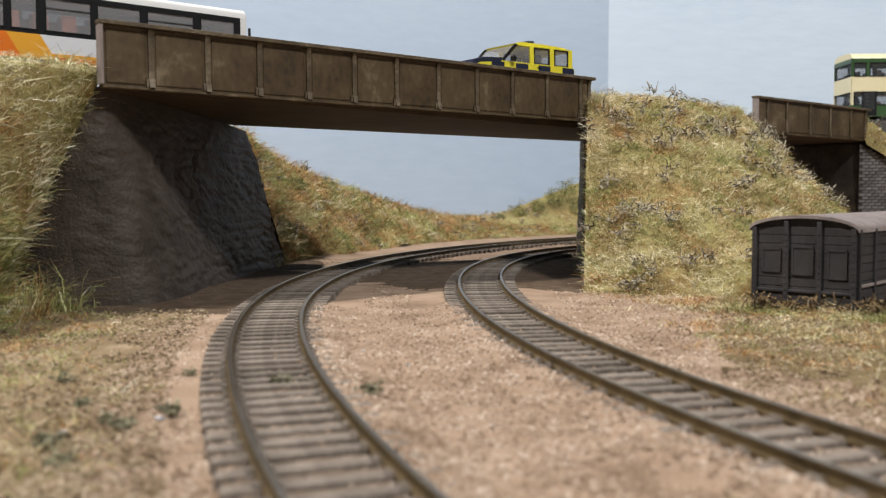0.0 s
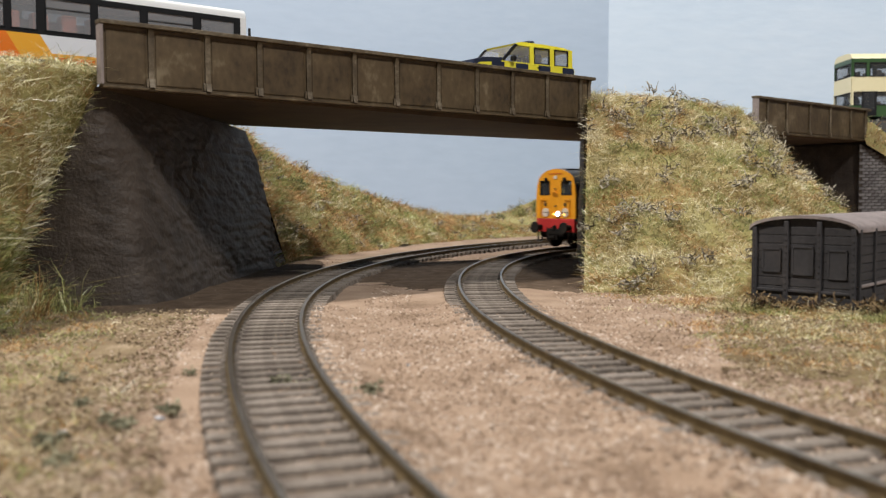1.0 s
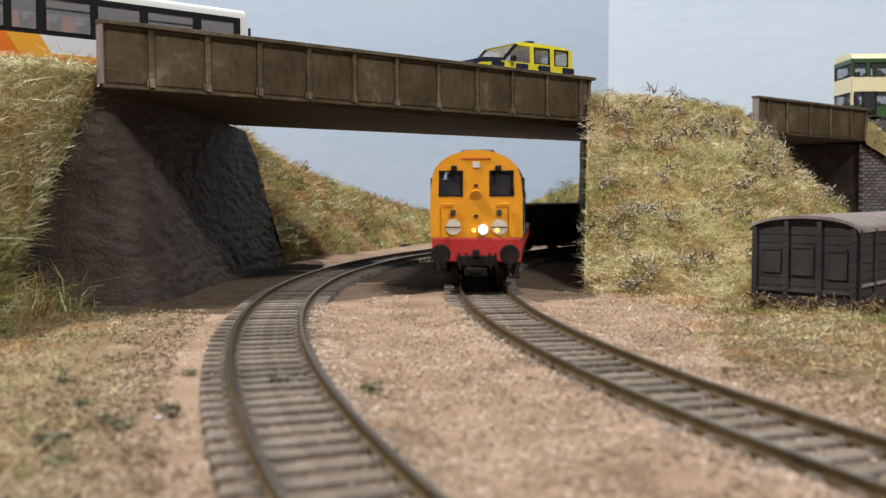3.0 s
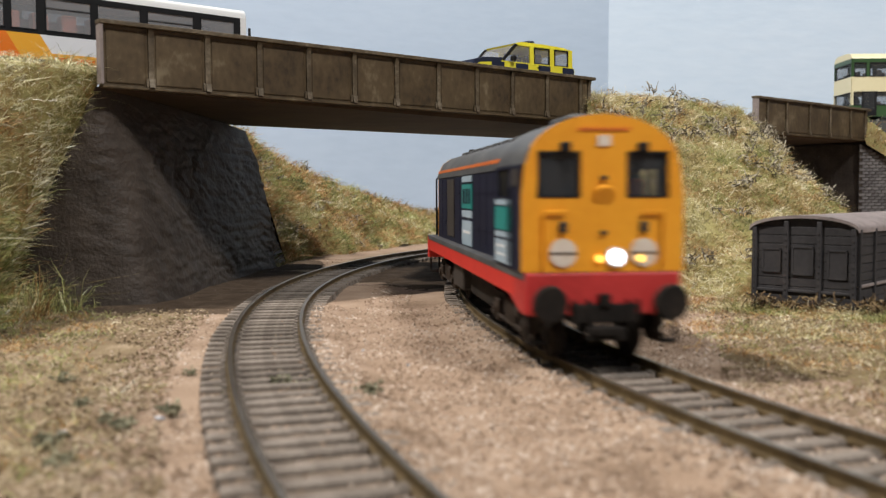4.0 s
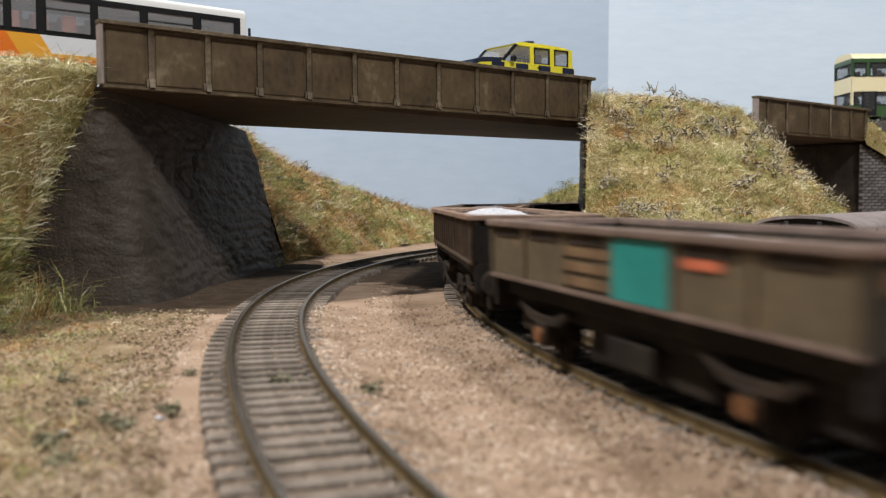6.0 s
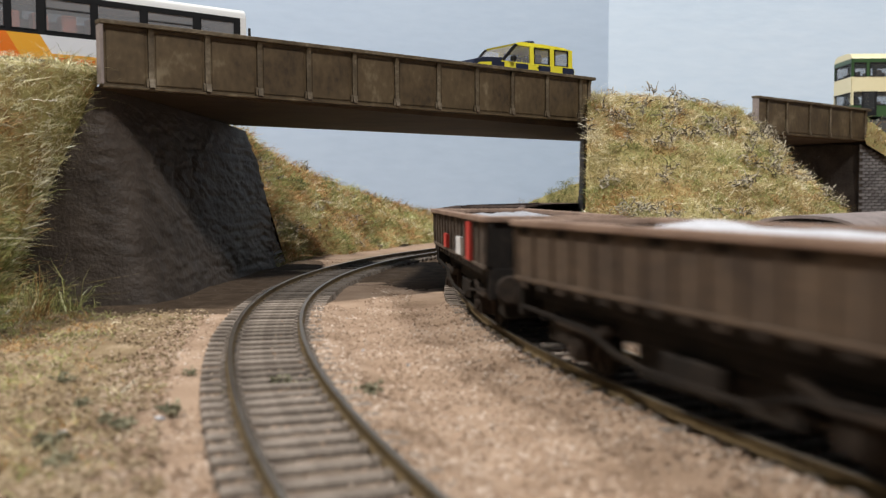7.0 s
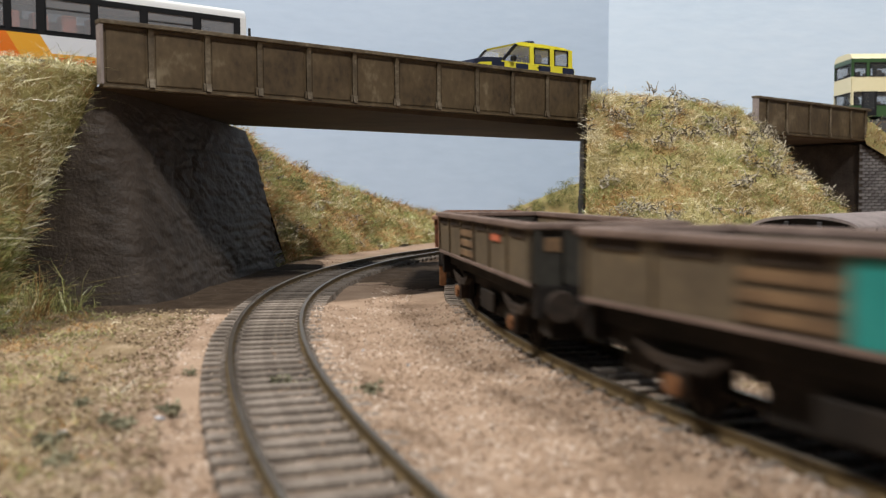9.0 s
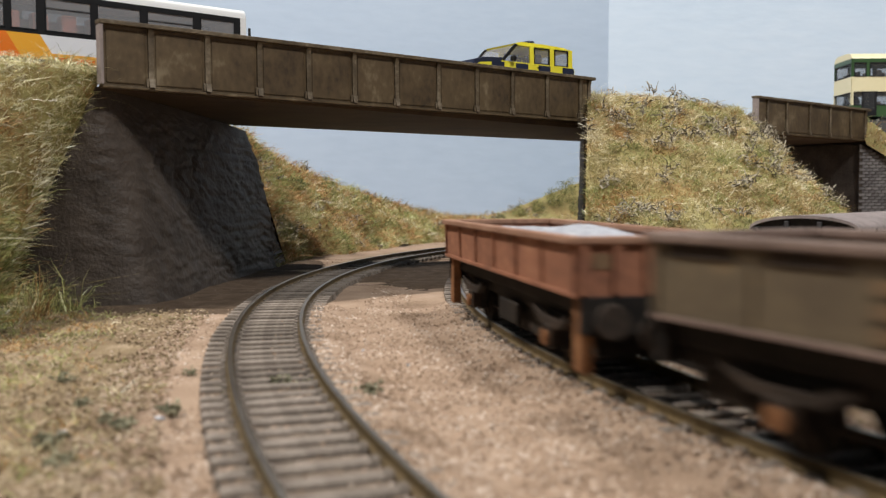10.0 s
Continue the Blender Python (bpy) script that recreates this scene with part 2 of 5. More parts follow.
def smooth(ob, angle=35):
    me = ob.data
    me.polygons.foreach_set("use_smooth", [True] * len(me.polygons))
    me.set_sharp_from_angle(angle=radians(angle))
    return ob


def box(x0, x1, y0, y1, z0, z1, bev=0.0, bm=None):
    bm = bm or bmesh.new()
    m = Matrix.Translation(((x0 + x1) / 2, (y0 + y1) / 2, (z0 + z1) / 2)) @ Matrix.Diagonal((abs(x1 - x0), abs(y1 - y0), abs(z1 - z0), 1))
    r = bmesh.ops.create_cube(bm, size=1, matrix=m)
    if bev:
        es = list({e for v in r["verts"] for e in v.link_edges})
        bmesh.ops.bevel(bm, geom=es, offset=bev, segments=2, affect="EDGES", profile=0.5)
    return bm


def rod(p, q, r, seg=12, r2=None, bm=None):
    bm = bm or bmesh.new()
    p, q = Vector(p), Vector(q)
    d = q - p
    m = Matrix.Translation((p + q) / 2) @ d.to_track_quat("Z", "Y").to_matrix().to_4x4()
    bmesh.ops.create_cone(bm, cap_ends=True, segments=seg, radius1=r, radius2=r if r2 is None else r2, depth=d.length, matrix=m)
    return bm


def extruded(profile, x0, x1, bm=None, axis="x"):
    """A closed profile of (y, z) pairs, swept along x; with axis y the pairs are (x, z)."""
    bm = bm or bmesh.new()
    put = (lambda a, u, v: (a, u, v)) if axis == "x" else (lambda a, u, v: (u, a, v))
    a = [bm.verts.new(put(x0, u, v)) for u, v in profile]
    b = [bm.verts.new(put(x1, u, v)) for u, v in profile]
    n = len(profile)
    bm.faces.new(a)
    bm.faces.new(b[::-1])
    for i in range(n):
        bm.faces.new((a[i], b[i], b[(i + 1) % n], a[(i + 1) % n]))
    return bm


def thing(name, label, category, m=None, group=""):
    ob = new(name)
    ob.empty_display_size = 0.01
    if m is not None:
        ob.matrix_world = m
    return tagged(ob, label, category, group)


def place(x, y, z, heading=0.0):
    return pose(x * MM, y * MM, z * MM, 0, 0, heading)


# ---- the two tracks' centre lines: start, heading and curvature along the way (millimetres) ----
class Line:
    """A centre line from its place and heading at s = 0, with the curvature (per 100 mm) linear between knots."""
    def __init__(self, x, y, th, knots, curvature):
        self.s = np.arange(-700, 1100, 2.0)
        k = np.interp(self.s, knots, curvature) / 100
        zero = 350
        turn = np.concatenate([[0], np.cumsum(k[1:] + k[:-1])])
        self.th = turn - turn[zero] + th
        mid = (self.th[1:] + self.th[:-1]) / 2
        X, Y = (np.concatenate([[0], np.cumsum(2 * f(mid))]) for f in (np.cos, np.sin))
        self.x, self.y = X - X[zero] + x, Y - Y[zero] + y

    def at(self, s):
        return float(np.interp(s, self.s, self.x)), float(np.interp(s, self.s, self.y)), float(np.interp(s, self.s, self.th))


LEFT = Line(11.33, 58.27, 2.0303, [0, 120, 240, 360, 480, 600, 750, 900], [-0.2118, -0.1153, -0.1552, -0.1712, -0.1946, -0.1718, -0.1462, -0.1206])
RIGHT = Line(50.03, 141.69, 1.9114, [-120, -20, 80, 160, 240, 320, 400, 480], [-0.2216, -0.1915, -0.1615, -0.1346, -0.1427, -0.216, -0.2793, -0.3195])
RAIL = 4.0   # height of the rail heads over the ground
# ---- ground, room and backdrop ----
def rough_noise(x, y, s, a):
    return a * noise.noise(Vector((x * s, y * s, 3.1)))


def ground():
    xs = np.concatenate([np.linspace(-1500, -300, 8), np.linspace(-260, 360, 156), np.linspace(420, 1500, 8)])
    ys = np.concatenate([np.linspace(-1500, -100, 8), np.linspace(0, 700, 176), np.linspace(760, 1600, 10)])
    verts = [(x, y, rough_noise(x, y, 0.03, 0.9) + rough_noise(x, y, 0.15, 0.5) if -260 <= x <= 360 and 0 <= y <= 700 else 0.0) for y in ys for x in xs]
    w = len(xs)
    faces = [(j * w + i, j * w + i + 1, (j + 1) * w + i + 1, (j + 1) * w + i) for j in range(len(ys) - 1) for i in range(w - 1)]
    return tagged(solid("ground", verts, faces, M_GROUND, smooth=True), "pale brown gritty ballast ground of the layout", "ground", kind="structure")


ground()


def wall(name, a, b, z0, z1, material, label, thick=9.0):
    (x0, y0), (x1, y1) = a, b
    d = Vector((x1 - x0, y1 - y0, 0))
    n = Vector((-d.y, d.x, 0)).normalized() * thick
    bm = bmesh.new()
    lo = [bm.verts.new(p) for p in ((x0, y0, z0), (x1, y1, z0), (x1 + n.x, y1 + n.y, z0), (x0 + n.x, y0 + n.y, z0))]
    hi = [bm.verts.new((v.co.x, v.co.y, z1)) for v in lo]
    bm.faces.new(lo[::-1]), bm.faces.new(hi)
    for i in range(4):
        bm.faces.new((lo[i], lo[(i + 1) % 4], hi[(i + 1) % 4], hi[i]))
    return tagged(part(name, bm, material), label, "wall", kind="structure")


wall("backdrop_left", (-1490, 1030), (194, 1100), -2, 620, M_SKY, "blue-grey painted sky backdrop board with faint brush marks")
wall("backdrop_right", (193.6, 1099.6), (1490, 960), -2, 620, M_SKY2, "pale blue painted sky backdrop board")


def soil():
    """Dark earth round the abutments, also carrying the bridge's shade: a lumpy sheet that dips under the ballast at
    its ragged rim.
    """
    xs, ys = np.arange(-132, 92, 2.2), np.arange(296, 560, 2.2)
    # the wide spots below the deck paint its shadow along with the soil
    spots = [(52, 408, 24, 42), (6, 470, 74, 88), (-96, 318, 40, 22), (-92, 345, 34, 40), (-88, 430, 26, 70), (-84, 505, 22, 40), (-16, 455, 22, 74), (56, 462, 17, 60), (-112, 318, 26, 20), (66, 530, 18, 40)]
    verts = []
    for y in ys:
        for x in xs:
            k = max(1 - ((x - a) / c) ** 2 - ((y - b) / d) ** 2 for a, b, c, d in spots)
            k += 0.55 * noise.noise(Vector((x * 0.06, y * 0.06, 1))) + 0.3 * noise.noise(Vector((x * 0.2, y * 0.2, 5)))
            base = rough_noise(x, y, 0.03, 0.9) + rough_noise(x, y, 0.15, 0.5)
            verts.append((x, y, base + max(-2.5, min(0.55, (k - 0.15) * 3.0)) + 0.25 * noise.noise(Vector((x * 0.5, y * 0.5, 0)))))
    w = len(xs)
    faces = [(j * w + i, j * w + i + 1, (j + 1) * w + i + 1, (j + 1) * w + i) for j in range(len(ys) - 1) for i in range(w - 1)]
    tagged(solid("soil", verts, faces, M_SOIL, smooth=True), "dark brown soil round the bridge abutments, with the bridge's shade in its colour", "soil", kind="structure")


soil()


def turf(x0, x1, y0, y1, spots, line, material, label):
    """Scatter turf and dirt, thin and ragged at its rim, clear of the track."""
    xs, ys = np.arange(x0, x1, 1.3), np.arange(y0, y1, 1.3)
    verts = []
    for y in ys:
        for x in xs:
            k = max(1 - ((x - a) / c) ** 2 - ((y - b) / d) ** 2 for a, b, c, d in spots)
            k += 0.6 * noise.noise(Vector((x * 0.05, y * 0.05, 4))) + 0.5 * noise.noise(Vector((x * 0.22, y * 0.22, 6)))
            off = float(np.sqrt(((line.x - x) ** 2 + (line.y - y) ** 2).min()))
            k = min(k, (off - 28) / 14) + 0.8 * noise.noise(Vector((x * 0.3, y * 0.3, 2))) + 0.7 * noise.noise(Vector((x * 0.8, y * 0.8, 3)))
            base = rough_noise(x, y, 0.03, 0.9) + rough_noise(x, y, 0.15, 0.5)
            verts.append((x, y, base + max(-2.5, min(0.5, (k - 0.2) * 1.5)) + 0.3 * noise.noise(Vector((x * 0.5, y * 0.5, 0)))))
    w = len(xs)
    faces = [(j * w + i, j * w + i + 1, (j + 1) * w + i + 1, (j + 1) * w + i) for j in range(len(ys) - 1) for i in range(w - 1)]
    tagged(solid("turf", verts, faces, material, smooth=True), label, "turf", kind="structure")


turf(66, 200, 120, 330, [(150, 228, 50, 40), (128, 262, 42, 40), (160, 280, 40, 36), (112, 300, 30, 20), (140, 190, 50, 50), (104, 250, 30, 40), (100, 215, 34, 36)], RIGHT, M_TURF, "olive-brown scatter turf in front of the grounded van")
turf(-170, -36, 70, 325, [(-110, 260, 50, 70), (-95, 190, 46, 60), (-70, 130, 30, 60), (-100, 110, 40, 50)], LEFT, M_LITTER, "brown dirt and litter over the ballast")


# ---- tracks ----
def sweep(line, off, profile, s0, s1, step=4.0):
    verts, faces = [], []
    ss = np.arange(s0, s1, step)
    n = len(profile)
    for s in ss:
        x, y, t = line.at(s)
        nx, ny = -math.sin(t), math.cos(t)
        verts += [(x + nx * (off + u), y + ny * (off + u), z) for u, z in profile]
    for j in range(len(ss) - 1):
        faces += [(j * n + i, j * n + (i + 1) % n, (j + 1) * n + (i + 1) % n, (j + 1) * n + i) for i in range(n)]
    faces += [tuple(range(n))[::-1], tuple(range((len(ss) - 1) * n, len(ss) * n))]
    return verts, faces


def sleeper_mesh():
    bm = box(-1.55, 1.55, -14.6, 14.6, -1.2, 1.25, 0.25)
    for sy in (-1, 1):
        for ex in (-0.62, 0.62):
            box(ex - 0.45, ex + 0.45, sy * 8.65 - 2.0, sy * 8.65 - 0.75, 1.2, 1.6, 0, bm)
            box(ex - 0.45, ex + 0.45, sy * 8.65 + 0.75, sy * 8.65 + 2.0, 1.2, 1.6, 0, bm)
    bmesh.ops.scale(bm, vec=(MM, MM, MM), verts=bm.verts)
    me = bpy.data.meshes.new("sleeper")
    bm.to_mesh(me)
    bm.free()
    me.materials.append(M_SLEEPER)
    return me


SLEEPER = sleeper_mesh()
WEB = [(-0.95, 1.5), (0.95, 1.5), (0.95, 2.05), (0.3, 2.35), (0.3, 3.25), (0.5, 3.4), (0.5, 3.88), (-0.5, 3.88), (-0.5, 3.4), (-0.3, 3.25), (-0.3, 2.35), (-0.95, 2.05)]
HEAD = [(-0.48, 3.88), (0.48, 3.88), (0.4, 4.0), (-0.4, 4.0)]


def track(line, s0, s1, label):
    root = thing("railway_track", label, "railway track", group="tracks")
    for off in (-8.65, 8.65):
        v, f = sweep(line, off, WEB, s0, s1)
        rail = solid("rail", v, f, M_RAIL, root, "brown-painted rail with worn head")
        v, f = sweep(line, off, HEAD, s0, s1)
        solid("rail_head", v, f, M_RAILTOP, rail)
    s = s0 + 3
    while s < s1:
        x, y, t = line.at(s)
        ob = new("sleeper", SLEEPER)
        ob.parent = root
        ob.matrix_local = place(x, y, random.uniform(0.55, 0.85), math.degrees(t) + random.uniform(-1.2, 1.2))
        s += 6.95
    return root


def ballast_bed(line, s0, s1):
    """Dirty ballast packed between the sleepers and over their ends, with a ragged edge."""
    us = np.linspace(-17, 17, 39)
    ss = np.arange(s0, s1, 1.3)
    verts = []
    for s in ss:
        x, y, t = line.at(s)
        nx, ny = -math.sin(t), math.cos(t)
        for u in us:
            px, py = x + nx * u, y + ny * u
            lump = 0.45 * noise.noise(Vector((px * 0.55, py * 0.55, 2))) + 0.3 * noise.noise(Vector((px * 0.16, py * 0.16, 7)))
            edge = 13.0 + 1.6 * noise.noise(Vector((px * 0.22, py * 0.22, 4))) + 0.8 * noise.noise(Vector((px * 0.9, py * 0.9, 9)))
            z = 1.15 + lump - max(0.0, abs(u) - edge) * 0.9
            verts.append((px, py, max(z, -1.5)))
    n = len(us)
    faces = [(j * n + i, (j + 1) * n + i, (j + 1) * n + i + 1, j * n + i + 1) for j in range(len(ss) - 1) for i in range(n - 1)]
    faces = [f[::-1] for f in faces]
    tagged(solid("ballast", verts, faces, M_BED, smooth=True), "dirty grey-brown ballast packed round the sleepers", "ballast", kind="structure")


def ballast_shoulder(line, s0, s1, side):
    """Loose ground scatter banked over the sleeper ends beside a rail."""
    us = np.concatenate([np.linspace(9.8, 15, 11), np.linspace(16, 27, 8)])
    ss = np.arange(s0, s1, 1.3)
    verts = []
    for s in ss:
        x, y, t = line.at(s)
        nx, ny = -math.sin(t) * side, math.cos(t) * side
        for u in us:
            px, py = x + nx * u, y + ny * u
            lump = 0.35 * noise.noise(Vector((px * 0.5, py * 0.5, 3))) + 0.35 * noise.noise(Vector((px * 0.13, py * 0.13, 8)))
            edge = 11.3 + 1.3 * noise.noise(Vector((px * 0.2, py * 0.2, 4))) + 0.9 * noise.noise(Vector((px * 0.8, py * 0.8, 9)))
            z = 1.85 + lump - max(0.0, edge - u) * 1.3 - max(0.0, u - 15.0) * 0.27 - max(0.0, s - s1 + 40) * 0.06
            verts.append((px, py, max(z, -1.8)))
    n = len(us)
    faces = [(j * n + i, j * n + i + 1, (j + 1) * n + i + 1, (j + 1) * n + i)[::-side] for j in range(len(ss) - 1) for i in range(n - 1)]
    tagged(solid("ballast_shoulder", verts, faces, M_GROUND, smooth=True), "pinkish-brown scatter banked over the sleeper ends", "ballast", kind="structure")


ballast_bed(LEFT, -20, 830)
ballast_bed(RIGHT, -190, 560)
ballast_shoulder(LEFT, -20, 300, -1)
ballast_shoulder(RIGHT, -190, 215, 1)
ballast_shoulder(RIGHT, -190, 215, -1)
track(LEFT, -20, 830, "curved model track with brown rails and grey sleepers")
track(RIGHT, -190, 560, "curved model track leading under the girder bridge")


# ---- road embankments, bridges ----
ROAD_Z = 87.0
U = Vector((0.7606, 0.6492, 0))       # along the road
V = Vector((-0.6492, 0.7606, 0))      # across it, away from the camera
G0 = Vector((-115, 317, 0))           # near girder, first end


def on_road(u, v, z=0.0):
    p = G0 + U * u + V * v
    return (p.x, p.y, z)


def curve_through(points, n, soft=3):
    """Evenly spaced places on a broken line, softened."""
    p = np.array(points, float)
    d = np.concatenate([[0], np.cumsum(np.linalg.norm(np.diff(p, axis=0), axis=1))])
    q = np.stack([np.interp(np.linspace(0, d[-1], n), d, p[:, i]) for i in range(3)], 1)
    for _ in range(soft):
        q[1:-1] = (q[:-2] + 2 * q[1:-1] + q[2:]) / 4
    return q


def bank(name, top, foot, label, nu=60, nv=36, lump=2.2, bulge=0.0, back=None):
    T, F = curve_through(top, nu), curve_through(foot, nu)
    verts, faces = [], []
    rows = nv + (1 if back is not None else 0)
    for i in range(nu):
        for j in range(nv):
            v = j / (nv - 1)
            p = T[i] * (1 - v) + F[i] * v
            p[2] = T[i][2] * (1 - v) ** 1.05 + F[i][2] * v + bulge * math.sin(v * math.pi)
            k = math.sin(min(1, v * 1.2) * math.pi * 0.5 + 0.2) if v < 1 else 0.4
            w = Vector(p) * 0.045
            k *= min(1.0, i / 8)
            p = p + np.array([noise.noise(w + Vector((9, 0, 0))), noise.noise(w + Vector((0, 7, 0))), noise.noise(w)]) * lump * 1.6 * k
            w = Vector(p) * 0.16
            p[2] += noise.noise(w) * lump * 0.6 * min(1.0, i / 8)
            verts.append(tuple(p))
        if back is not None:
            p = T[i] + np.array(back)
            verts.append((p[0], p[1], T[i][2]))
    for i in range(nu - 1):
        for j in range(nv - 1):
            a, b = i * rows + j, (i + 1) * rows + j
            faces.append((a, b, b + 1, a + 1))
        if back is not None:
            a, b = i * rows, (i + 1) * rows
            faces.append((a + nv, b + nv, b, a))
    ob = solid(name, verts, faces, M_EARTH, smooth=True)
    return tagged(ob, label, "embankment", kind="structure"), verts, faces


def blades(name, verts, faces, count, length, label, materials=(None,), lean=0.6, seed=3, pick=None, width=0.16):
    """Short static-grass fibres standing out of a surface, more in the clumps; two meshes by colour."""
    rnd = random.Random(seed)
    tris = [(f[0], f[1], f[2]) for f in faces] + [(f[0], f[2], f[3]) for f in faces if len(f) == 4]
    P = np.array(verts)
    A, B, C = (P[[t[i] for t in tris]] for i in range(3))
    nrm = np.cross(B - A, C - A)
    area = np.linalg.norm(nrm, axis=1)
    nrm = nrm / np.maximum(area, 1e-9)[:, None]
    nrm[nrm[:, 2] < 0] *= -1
    cum = np.cumsum(area) / area.sum()
    out = [([], []) for _ in materials]
    made = tries = 0
    while made < count and tries < count * 6:
        tries += 1
        i = int(np.searchsorted(cum, rnd.random()))
        i = min(i, len(tris) - 1)
        a, b = rnd.random(), rnd.random()
        if a + b > 1:
            a, b = 1 - a, 1 - b
        p = A[i] + (B[i] - A[i]) * a + (C[i] - A[i]) * b
        if pick and not pick(p, rnd):
            continue
        c = noise.noise(Vector(p) * 0.05) + 0.5 * noise.noise(Vector(p) * 0.17)
        o = noise.noise(Vector(p) * 0.075 + Vector((31, 7, 2)))
        which = 0
        if len(materials) > 1:
            which = 2 if o + rnd.uniform(-0.3, 0.3) > 0.33 else int(c + rnd.uniform(-0.3, 0.3) > 0.08)
        d = Vector(nrm[i]) * 0.55 + Vector((rnd.gauss(0, lean), rnd.gauss(0, lean), 0.55 + rnd.gauss(0, 0.25)))
        d.normalize()
        tuft = noise.noise(Vector(p) * 0.28 + Vector((3, 50, 9)))
        L = length * rnd.uniform(0.4, 1.3) * max(0.45, 1 + 1.1 * tuft)
        side = d.cross(Vector((rnd.gauss(0, 1), rnd.gauss(0, 1), rnd.gauss(0, 1)))).normalized() * width * rnd.uniform(0.6, 1.5)
        q = Vector(p) - d * 0.4
        bend = Vector((rnd.gauss(0, 0.4), rnd.gauss(0, 0.4), -rnd.random() * 0.5)) * L
        m, t = q + d * L * 0.55, q + d * L + bend
        vs, fs = out[which]
        k = len(vs)
        vs += [tuple(q - side), tuple(q + side), tuple(m - side * 0.8), tuple(m + side * 0.8), tuple(t)]
        fs += [(k, k + 1, k + 3, k + 2), (k + 2, k + 3, k + 4)]
        made += 1
    for (vs, fs), mat in zip(out, materials):
        if vs:
            tagged(solid(name, vs, fs, mat), label, "grass", kind="stuff")


def edge_strip(faces, nv_faces, columns):
    return faces[:nv_faces * columns]


STRAW, LUSH = "dry straw-coloured static grass on the bank", "green and yellow static grass"

hill_top = [on_road(249.5, 1, 88), on_road(300, 0, 91), on_road(345, 0, 90), on_road(388, 0, 89.5), on_road(402, 12, 88), on_road(402, 60, 88)]
hill_foot = [(55.5, 367, -1), (84, 343, -1), (118, 338, -1), (160, 352, -1), (200, 395, -1), (226, 460, -1), (238, 540, -1), (232, 600, -1)]
_, hv, hf = bank("embankment_middle", hill_top, hill_foot, "steep embankment covered in straw-coloured grass and twigs", 90, 56, 3.6, 3.0, back=(-6, 9, 0))
left_top = [on_road(2.5, 5, 80), on_road(-12, 2, 80.5), on_road(-40, 0, 81.5), on_road(-90, 0, 83), on_road(-170, 0, 84)]
left_foot = [(-154, 322, -1), (-142, 297, -1), (-126, 262, -1), (-117, 220, -1), (-118, 150, -1), (-130, 60, -1)]
_, lv, lf = bank("embankment_near", left_top, left_foot, "near embankment covered in long yellow-green grass", 60, 44, 2.2, 3.0, back=(-8, 12, 0))
far_top = [(-150, 520, 84), (-122, 560, 78), (-116, 620, 66), (-94, 690, 52), (-62, 750, 38), (-14, 860, 20), (26, 950, 13), (70, 1000, 20), (120, 1010, 40), (170, 1015, 58), (280, 1030, 62)]
far_foot = [(-88, 500, -1), (-84, 545, -1), (-78, 580, -1), (-55, 634, -1), (-33, 690, -1), (-8, 744, -1), (30, 805, -1), (75, 850, -1), (110, 880, -1), (160, 930, -1), (280, 950, -1)]
_, fv, ff = bank("embankment_far", far_top, far_foot, "low far embankment with shaggy yellow-green grass", 110, 36, 4.6, 3.0, back=(0, 14, 0))


# the road deck between the bridges and beyond
def road_strip(name, corners, label, z=ROAD_Z, bottom=-1.0, material=M_ROAD):
    bm = bmesh.new()
    lo = [bm.verts.new((x, y, bottom)) for x, y in corners]
    hi = [bm.verts.new((*v.co.xy, z)) for v in lo]
    bm.faces.new(lo[::-1]), bm.faces.new(hi)
    for i in range(4):
        bm.faces.new((lo[i], lo[(i + 1) % 4], hi[(i + 1) % 4], hi[i]))
    return tagged(part(name, bm, material), label, "road", kind="structure")


def girder(name, length, ribs, height, m, label, group):
    root = thing(name, label, "bridge girder", m, group)
    part("web_plate", box(0, length, 0, 1.6, 0, height, 0.15), M_GIRDER, root)
    part("top_flange", box(-0.6, length + 1.2, -2.4, 2.6, height, height + 1.5, 0.25), M_RIB, root)
    part("bottom_flange", box(0, length, -1.2, 2.2, -0.9, 0, 0.2), M_GIRDER, root)
    part("end_plate", box(-0.5, 0.4, -2.2, 2.0, 0.2, height - 0.2, 0.1), M_VANROOF, root, "pale worn end plate")
    stops = [0.0] + list(ribs) + [length]
    for a, b in zip(stops[:-1], stops[1:]):
        if b - a > 6:
            part("web_panel", box(a + 1.9, b - 1.9, -0.35, 0.02, 1.0, height - 1.4, 0.3), M_GIRDER, root)
    for i, x in enumerate(ribs):
        bm = extruded([(0.02, 0.1), (-1.9, 0.1), (-1.0, 3.0), (-0.8, height - 3), (-1.4, height - 0.1), (0.02, height - 0.1)], x - 0.95, x + 0.95)
        part("stiffener", bm, M_RIB, root)
        box_h = 3.2
        part("base_gusset", box(x - 1.7, x + 1.7, -0.9, 0.02, 0.2, box_h, 0.3), M_RIB, root)
    return root


GB = 76.0
GH = 20.3
m1 = Matrix.Translation((G0.x * MM, G0.y * MM, GB * MM)) @ pose(0, 0, 0, 0, 0, 40.48)
RIBS = [17.5, 38.8, 60.0, 81.7, 103.5, 125.3, 148.4, 171.2, 193.9, 217.5, 241.8, 248.6]
girder("bridge_girder", 250.5, RIBS, GH, m1, "long weathered brown plate girder with vertical stiffeners", "girders")
FAR0, FAR1 = Vector((-112, 478, 0)), Vector((88, 588, 0))
fd = (FAR1 - FAR0)
mf = Matrix.Translation((FAR0.x * MM, FAR0.y * MM, GB * MM)) @ pose(0, 0, 0, 0, 0, math.degrees(math.atan2(fd.y, fd.x)))
